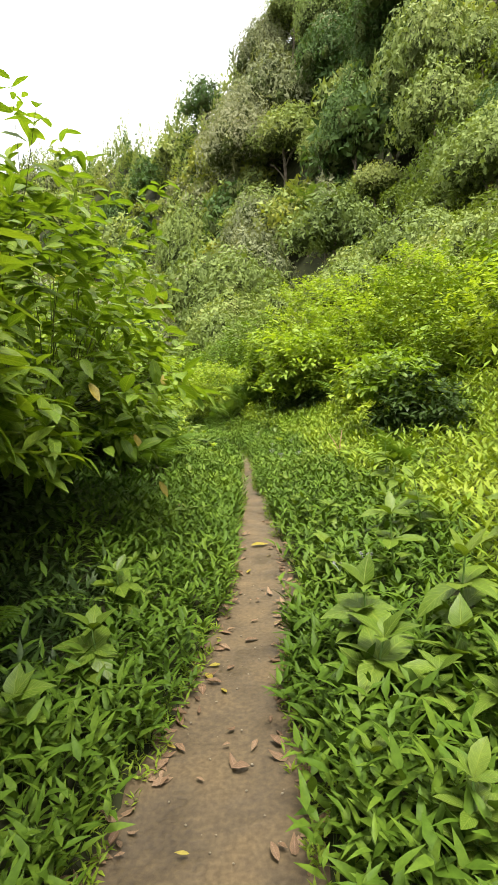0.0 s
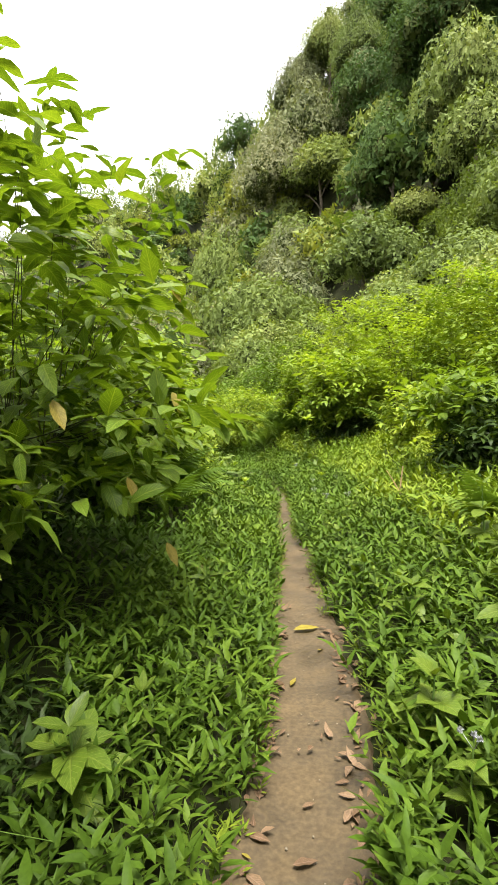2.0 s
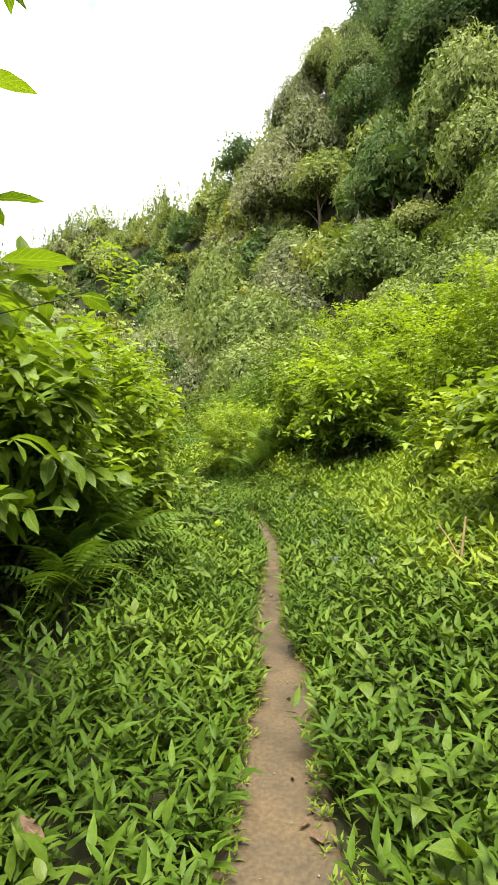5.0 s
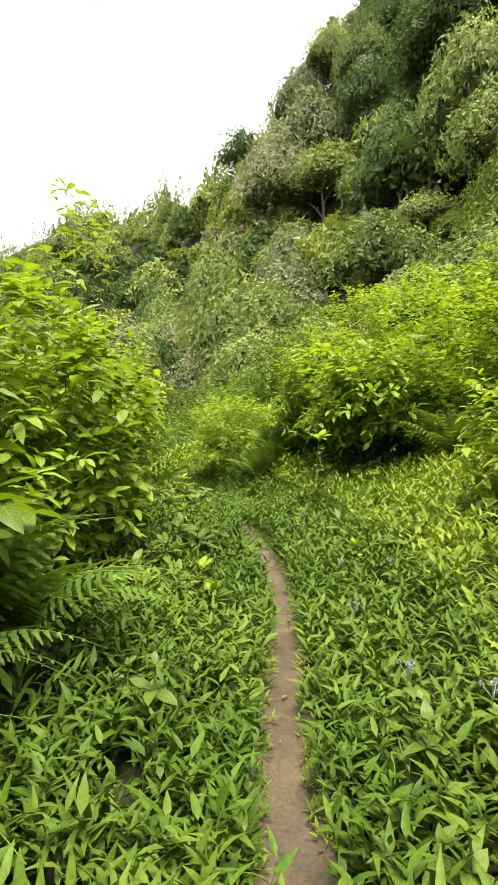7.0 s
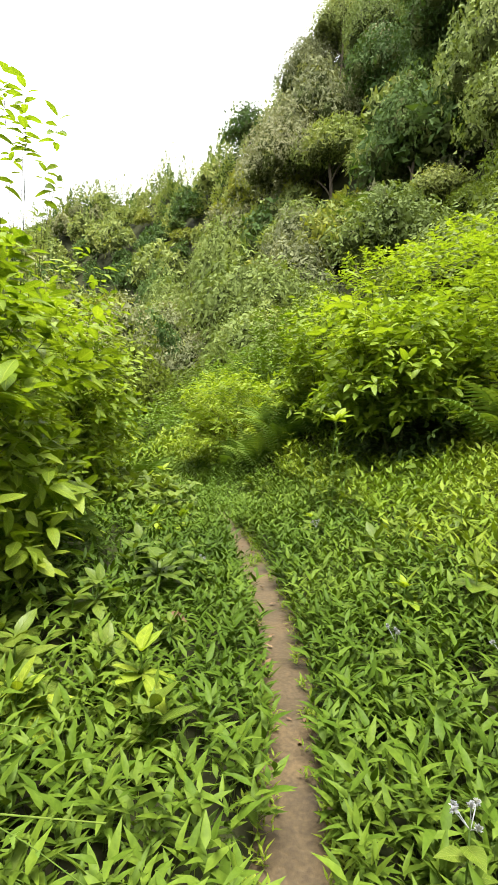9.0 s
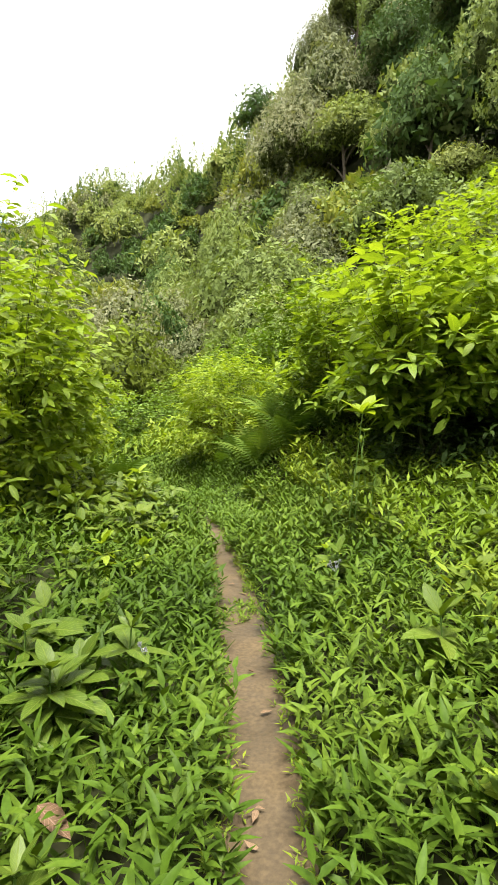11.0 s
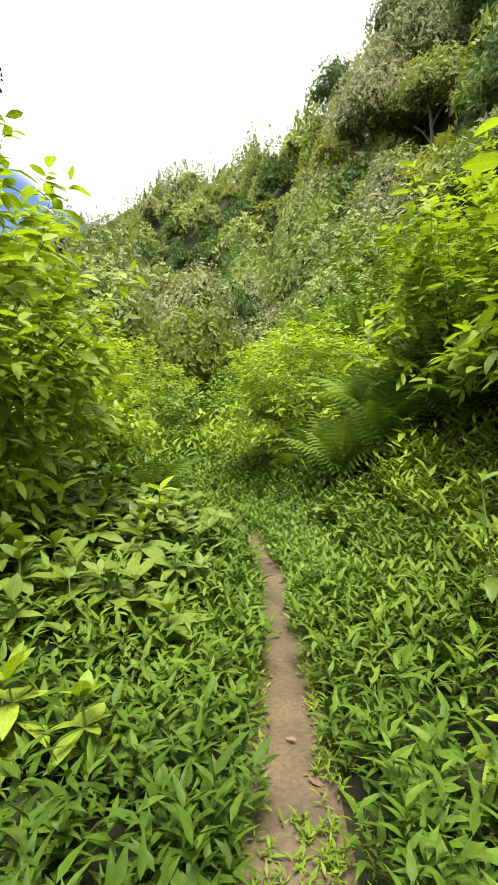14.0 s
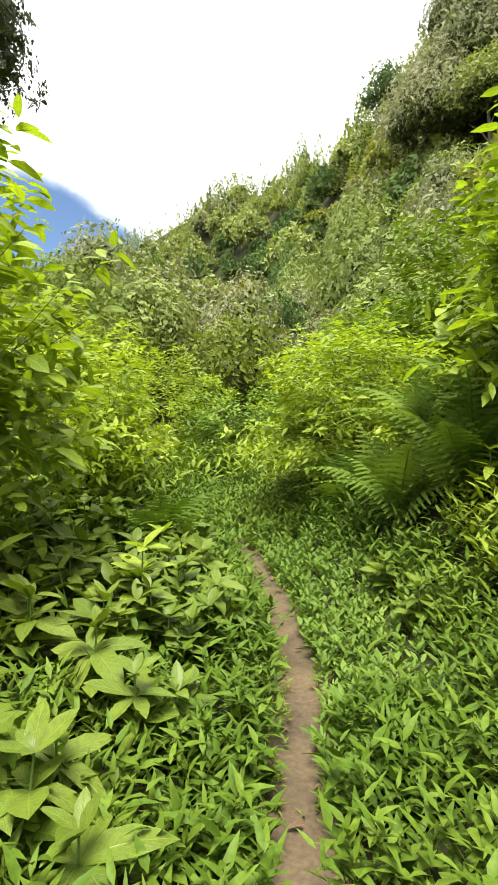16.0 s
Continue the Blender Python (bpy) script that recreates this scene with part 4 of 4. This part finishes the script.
def woods_clump(buf, x, y, size, tall, cone):
    """One far tree, joined into the woods: a round crown of lobes, or a narrow conifer."""
    z = float(ground_z(x, y))
    if cone:
        n = 150
        h, a = rng.uniform(0, 1, n) ** 1.3, rng.uniform(0, 2 * np.pi, n)
        reach = 0.3 * (1 - h) * rng.uniform(0.35, 1.1, n) * (1 + 0.3 * np.sin(h * 40)) + 0.01
        at = np.stack([np.cos(a) * reach, np.sin(a) * reach, 0.15 + 1.35 * h], -1)
        ahead = np.stack([np.cos(a), np.sin(a), rng.uniform(-0.1, 1.2, n) + 2 * h ** 6], -1)
        fr = frames_of(ahead, np.stack([np.cos(a), np.sin(a), np.ones(n)], -1) + rng.normal(0, 0.3, (n, 3)))
        leaf = 0.3 + 0.11 * size
    else:
        n = 560
        lobes = np.array(lobes_round(0.55, 0.7, 11, 1.0))
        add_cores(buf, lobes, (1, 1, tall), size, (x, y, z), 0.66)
        which = rng.integers(0, len(lobes), n)
        u = rng.normal(0, 1, (n, 3))
        u[:, 2] = np.abs(u[:, 2]) * 0.9 - 0.45
        u = unit(u)
        at = lobes[which, :3] + u * (lobes[which, 3] * rng.uniform(0.75, 1.08, n))[:, None]
        ahead = rng.normal(0, 0.6, (n, 3))
        ahead += u * (0.3 - np.sum(ahead * u, 1))[:, None]
        fr = frames_of(ahead, u + rng.normal(0, 0.35, (n, 3)))
        leaf = 0.3 + 0.115 * size
    buf.scatter(SPLINTER, fr, at * np.array([size, size, size * tall]) + np.array([x, y, z]), (leaf * rng.uniform(0.6, 1.4, n))[:, None])


def tree_fern(x, y, height, size):
    z = float(ground_z(x, y))
    ob = holder("tree_fern", (x, y, z), "dark tree fern with a crown of long fronds", "tree fern", "tree ferns")
    b = Buf()
    b.add(*tube(arc((0, 0, -0.3), (0.2, 0.1, height), 0, 5, 0.05), 0.12, 0.09, 7))
    part("trunk", b, M_BARK, ob)
    for i in range(13):
        a, el = i * 2.4, radians(rng.uniform(8, 50))
        fr = frames_of(np.array([[math.cos(a) * math.cos(el), math.sin(a) * math.cos(el), math.sin(el)]]), np.array([[0.05, 0.02, 1.0]]))[0]
        fo = new("frond", TREE_FROND[i % 2])
        fo.parent = ob
        k = size * float(rng.uniform(0.8, 1.1))
        fo.matrix_basis = Matrix.Translation((0.2, 0.1, height)) @ Matrix([[*fr[0], 0], [*fr[1], 0], [*fr[2], 0], [0, 0, 0, 1]]) @ Matrix.Diagonal((k, k, k, 1))


TREE_FROND = [frond_template(20, 1, c, 0.26, 0.022).mesh("frond", m) for c, m in ((0.4, L_FERN), (0.65, L_DEEP))]


def polar(az, r):
    return r * math.sin(radians(az)), 8 + r * math.cos(radians(az))


def forest():
    far = {"green": Buf(), "grey": Buf(), "lime": Buf(), "deep": Buf()}
    r = 17.0
    while r < 330:
        crown = min(0.15 * r, 8.5) if r < 130 else 9.5
        step = math.degrees(0.95 * crown / r)
        az = -50 + rng.uniform(0, step)
        while az < 44:
            a, q = az + rng.normal(0, 0.25) * step, r * (1 + rng.normal(0, 0.02))
            az += step
            foot, top = np.interp(a, AZ, FOOT), np.interp(a, AZ, TOP)
            if q < foot * (0.95 if a > 0 else 0.68) or q > top + 6:
                continue
            x, y = polar(a, q)
            pick = noise.noise((x * 0.03, y * 0.03, 1.5)) + 0.35 * rng.normal()
            v = int(rng.integers(0, 3))
            size = crown * float(rng.uniform(0.6, 1.6))
            tall = float(rng.uniform(0.8, 1.6))
            ridge = q > top - 12
            if q > 105:
                kind = "green" if ridge else "grey" if pick > 0.45 else "lime" if pick > 0.25 else "deep" if pick < -0.4 else "green"
                woods_clump(far[kind], x, y, size * (0.5 if ridge else 0.9 if q < top - 40 or a > -4 else 0.7), tall * (0.8 if a < -4 else 1.0), ridge and a < -4)
            elif q < 42:
                tree(f"lime{v}" if pick > -0.3 else f"round{v}", x, y, size, float(rng.uniform(0.75, 1.1)), name="bush", label="bushy light-green growth on the lower slope")
            else:
                right = a > 9
                key = f"deep{v}" if (right and q > 60 and pick > -0.5) or pick < -0.55 else f"lime{v}" if pick > 0.15 and q < 66 else f"grey{v}" if (pick < -0.2 and not right) else f"round{v}"
                tall *= 1.35 if right and q > 60 else 1.0
                tree(key, x, y, size, tall)
        r += 0.85 * crown if r < 120 else 1.05 * crown
    for i in range(330):
        a = -48 + 47 * i / 330 + float(rng.uniform(-0.2, 0.2))
        q = float(np.interp(a, AZ, TOP)) - (2.0, 9.0, 16.0)[i % 3] + float(rng.normal(0, 2.0))
        woods_clump(far["deep" if i % 4 == 0 else "green"], *polar(a, q), float(rng.uniform(4.2, 6.6)), float(rng.uniform(1.0, 1.6)), True)
    for i in range(300):
        a = float(rng.uniform(-48, -5))
        q = float(np.interp(a, AZ, TOP)) - float(rng.uniform(8, 45))
        woods_clump(far["deep" if i % 5 == 0 else "green"], *polar(a, q), float(rng.uniform(4.5, 8.0)), float(rng.uniform(0.7, 1.1)), True)
    for i in range(230):
        a, q = float(rng.uniform(-9, 40)), float(rng.uniform(60, 132))
        if q > np.interp(a, AZ, TOP) + 8:
            continue
        kind = ("deep" if rng.uniform() < 0.8 else "green") if a > 9 else ("green", "green", "lime", "grey", "deep")[int(rng.integers(0, 5))]
        woods_clump(far[kind], *polar(a, q), float(rng.uniform(4, 9)), float(rng.uniform(0.9, 1.5)), False)
    # haze over the far woods is in their paler leaf colours
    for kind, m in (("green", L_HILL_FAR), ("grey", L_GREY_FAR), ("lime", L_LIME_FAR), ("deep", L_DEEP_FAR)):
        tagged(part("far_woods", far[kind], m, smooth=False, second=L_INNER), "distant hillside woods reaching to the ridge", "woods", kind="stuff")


tree_kind("hanging", "dark tree with drooping small-leaved twigs", crown_mesh("crown", lobes_round(0.5, 2.2, 30, 1.2), 6000, 0.085, L_HANG, 1.8, 1.4, core=0.45), trunk_mesh(2.2, 0.025, 0.02, 0))
tree("hanging", -19.6, 30.4, 9.0, 0.83, group="", label="dark tree with drooping small-leaved twigs above the shrubs")
# assumed tree out of view, added only to shade the path's start
tree("biground", -2.4, -0.1, 7.0, 1.25, group="", label="unseen leafy tree added to shade the start of the footpath")
forest()
for key, az, r, size, tall in (("biggrey", -0.5, 84, 16, 1.15), ("biggrey", 1.8, 100, 13, 1.2), ("biground", 5, 98, 12, 1.2), ("biground", 8.5, 88, 11, 1.3), ("bigdeep", 17.5, 72, 17, 1.1), ("bigdeep", 24.5, 68, 16, 1.2), ("bigdeep", 12.5, 92, 12, 1.3), ("biglime", 21.5, 60, 8.5, 0.9), ("lime0", 18.5, 50, 6, 0.9), ("lime1", 22.5, 48, 6.5, 0.9), ("lime2", 26, 52, 7, 1.0), ("lime1", 24.5, 58, 7, 1.0),
                               ("biggrey", -13, 66, 8.5, 0.75), ("deep1", -4.6, 137, 14, 1.0), ("biground", -8, 110, 11, 0.9), ("bigdeep", -0.5, 58, 6, 0.7), ("bigdeep", 2.2, 60, 6.5, 0.75), ("bigdeep", 4.6, 66, 7, 0.9), ("biglime", 9.5, 56, 7, 0.7), ("biglime", 13, 58, 7, 0.7)):
    tree(key, *polar(az, r), size, tall)
for az, r, h, s in ((-0.5, 54, 3.0, 3.4), (1.5, 57, 3.5, 3.6), (-2.5, 50, 2.5, 3.2), (7, 60, 6.0, 4.2), (3, 47, 2.4, 3.0), (16, 30, 2.5, 2.6), (20, 33, 3.0, 2.6), (9, 52, 3.5, 3.2)):
    tree_fern(*polar(az, r), h, s)


# ---- fallen leaves, pebbles, stick ----
rng = np.random.default_rng(33)
def fallen(x, y, size, kind, label, turn=None):
    a = rng.uniform(0, 6.28) if turn is None else turn
    z = 0.012 if abs(x - trail_x(y)) < trail_w(y) / 2 else float(ground_z(x, y)) + 0.03
    up = (0.12 * rng.normal(), 0.12 * rng.normal(), 1)
    ob = one_leaf(kind, None, (x, y, z), (math.cos(a), math.sin(a), 0.1 * rng.normal()), up, size, "fallen_leaf")
    tagged(ob, label, "fallen leaf", "leaves fallen on the path")


fallen(0.19, 6.2, 0.2, "yellow", "long pale-yellow leaf lying on the mud path", 0.35)
for x, y, z in ((-0.59, 6.7, 0.34), (1.12, 3.25, 0.42), (-0.65, 12.2, 0.3)):
    tagged(one_leaf("dry" if x < 0 else "yellow", None, (x, y, z), (0.7, -0.4, -0.25), (0.1, -0.3, 1), 0.17, "fallen_leaf"), "withered yellow-brown leaf caught on the herbs", "fallen leaf")
fallen(0.0, 2.74, 0.05, "yellow", "small yellow leaf lying on the mud path")
for i in range(112):
    y = 2.0 + 6.0 * rng.beta(1.2, 1.9)
    side = rng.choice([-1, 1])
    u = side * (0.55 + 0.5 * rng.uniform()) if i % 4 else rng.uniform(-0.6, 0.6)
    fallen(float(trail_x(y) + u * trail_w(y) / 2), float(y), float(rng.uniform(0.03, 0.1)), "dry", "dry curled brown leaf lying on the mud path")
for i in range(46):
    y = rng.uniform(4.3, 6.6)
    fallen(float(trail_x(y) + trail_w(y) / 2 * rng.uniform(0.62, 1.12)), float(y), float(rng.uniform(0.03, 0.085)), "dry", "dry curled brown leaf lying at the path's edge")
for i in range(150):
    y = 2.2 + 4.5 * rng.beta(1.0, 1.8)
    u = rng.choice([-1, 1]) * rng.uniform(0.72, 1.08)
    fallen(float(trail_x(y) + u * trail_w(y) / 2), float(y), float(rng.uniform(0.035, 0.1)), "dry", "dry curled brown leaf lying at the path's edge")
for i in range(40):
    y = rng.uniform(8.5, 19)
    fallen(float(trail_x(y) + rng.uniform(-1, 1) * trail_w(y) / 2), float(y), float(rng.uniform(0.03, 0.08)), "dry", "dry curled brown leaf lying on the mud path")
for i in range(8):
    y = rng.uniform(2.2, 7)
    fallen(float(trail_x(y) + rng.uniform(-1, 1) * trail_w(y) / 2), float(y), float(rng.uniform(0.04, 0.09)), "yellow", "yellowed leaf lying on the mud path")


def dead_branch(x, y):
    z = float(ground_z(x, y))
    ob = holder("dead_branch", (x, y, z), "forked dry brown branch standing in the herbs", "branch")
    b = Buf()
    b.add(*tube(arc((0, 0, 0), (0.06, 0.02, 0.55), 0.03, 6), 0.012, 0.007, 6))
    part("limb", b, M_DEADWOOD, ob)
    b = Buf()
    b.add(*tube(arc((0.02, 0, 0.22), (-0.14, 0.02, 0.5), 0.02, 5), 0.009, 0.005, 6))
    part("fork", b, M_DEADWOOD, ob)


dead_branch(1.5, 8.95)


def flowering_herb(x, y, height, heads):
    z = float(ground_z(x, y))
    ob = holder("flowering_herb", (x, y, z), "herb with small pale lilac-white flower heads", "plant", "flowering herbs")
    b = Buf()
    b.add(*tube(arc((0, 0, -0.02), (0.02, 0.01, height), 0, 5), 0.005, 0.003, 5))
    part("stem", b, M_STEM, ob)
    for i in range(8):
        a, h = i * 1.6, height * (0.35 + 0.07 * i)
        one_leaf("heart", ob, (0.01, 0.005, h), (math.cos(a), math.sin(a), 0.25), (0, 0, 1), 0.09)
    for i in range(heads):
        a = i * 2.4
        top = np.array([0.02 + 0.045 * math.cos(a) * (i > 0), 0.01 + 0.045 * math.sin(a) * (i > 0), height + 0.03 * rng.uniform(0.3, 1.2)])
        b = Buf()
        b.add(*tube(arc((0.02, 0.01, height - 0.03), top, 0, 3), 0.002, 0.0015, 4))
        u = unit(rng.normal(0, 1, (46, 3)) + np.array([0, 0, 0.5]))
        b.scatter(DIAMOND, frames_of(u, rng.normal(0, 1, (46, 3))), np.tile(top, (46, 1)), (rng.uniform(0.009, 0.015, 46))[:, None])
        part("flower_head", b, M_PETAL, ob)


for x, y, h, n in ((0.65, 9.4, 0.42, 4), (0.55, 10.4, 0.42, 5), (0.35, 14.1, 0.4, 5), (0.85, 4.05, 0.4, 4), (0.72, 4.2, 0.36, 3), (0.9, 9.1, 0.4, 4), (0.6, 11.6, 0.38, 3), (0.95, 11.2, 0.42, 3), (-0.55, 12.9, 0.36, 2)):
    flowering_herb(x, y, h, n)


def dead_tree(x, y, h):
    ob = holder("dead_tree", (x, y, float(ground_z(x, y))), "bare pale dead tree among the forest", "tree", "dead trees")
    b = Buf()
    pts = arc((0, 0, -0.5), (0.12 * h, 0, h), 0, 7, 0.12)
    b.add(*tube(pts, 0.16, 0.05, 6))
    part("trunk", b, M_DEADWOOD, ob)
    for i in range(6):
        p = pts[2 + i % 4]
        b = Buf()
        b.add(*tube(arc(p, p + np.array([math.cos(i * 2.1), math.sin(i * 2.1), 0.9]) * h * 0.22, 0.1, 4), 0.06, 0.02, 5))
        part("branch", b, M_DEADWOOD, ob)


for az, r, h in ((-22, 76, 10), (-17, 84, 9), (-6, 70, 8), (-3.5, 62, 7), (-12, 95, 10)):
    dead_tree(*polar(az, r), h)


PEBBLE = Buf()
PEBBLE.add(ICO_V * np.array([1, 0.8, 0.5]) * rng.uniform(0.8, 1.15, (12, 1)), ICO_F)
pebble_mesh = PEBBLE.mesh("pebble", M_PEBBLE)
for i in range(90):
    y = 2.0 + 8 * rng.beta(1.0, 2.2)
    ob = new("pebble", pebble_mesh)
    k = float(rng.uniform(0.003, 0.008))
    ob.matrix_basis = Matrix.Translation((float(trail_x(y) + rng.uniform(-0.85, 0.85) * trail_w(y) / 2), float(y), 0.004)) @ Matrix.Rotation(float(rng.uniform(0, 6)), 4, "Z") @ Matrix.Diagonal((k, k, k, 1))
    tagged(ob, "small pale stone pressed into the mud path", "pebble", "pebbles on the path")
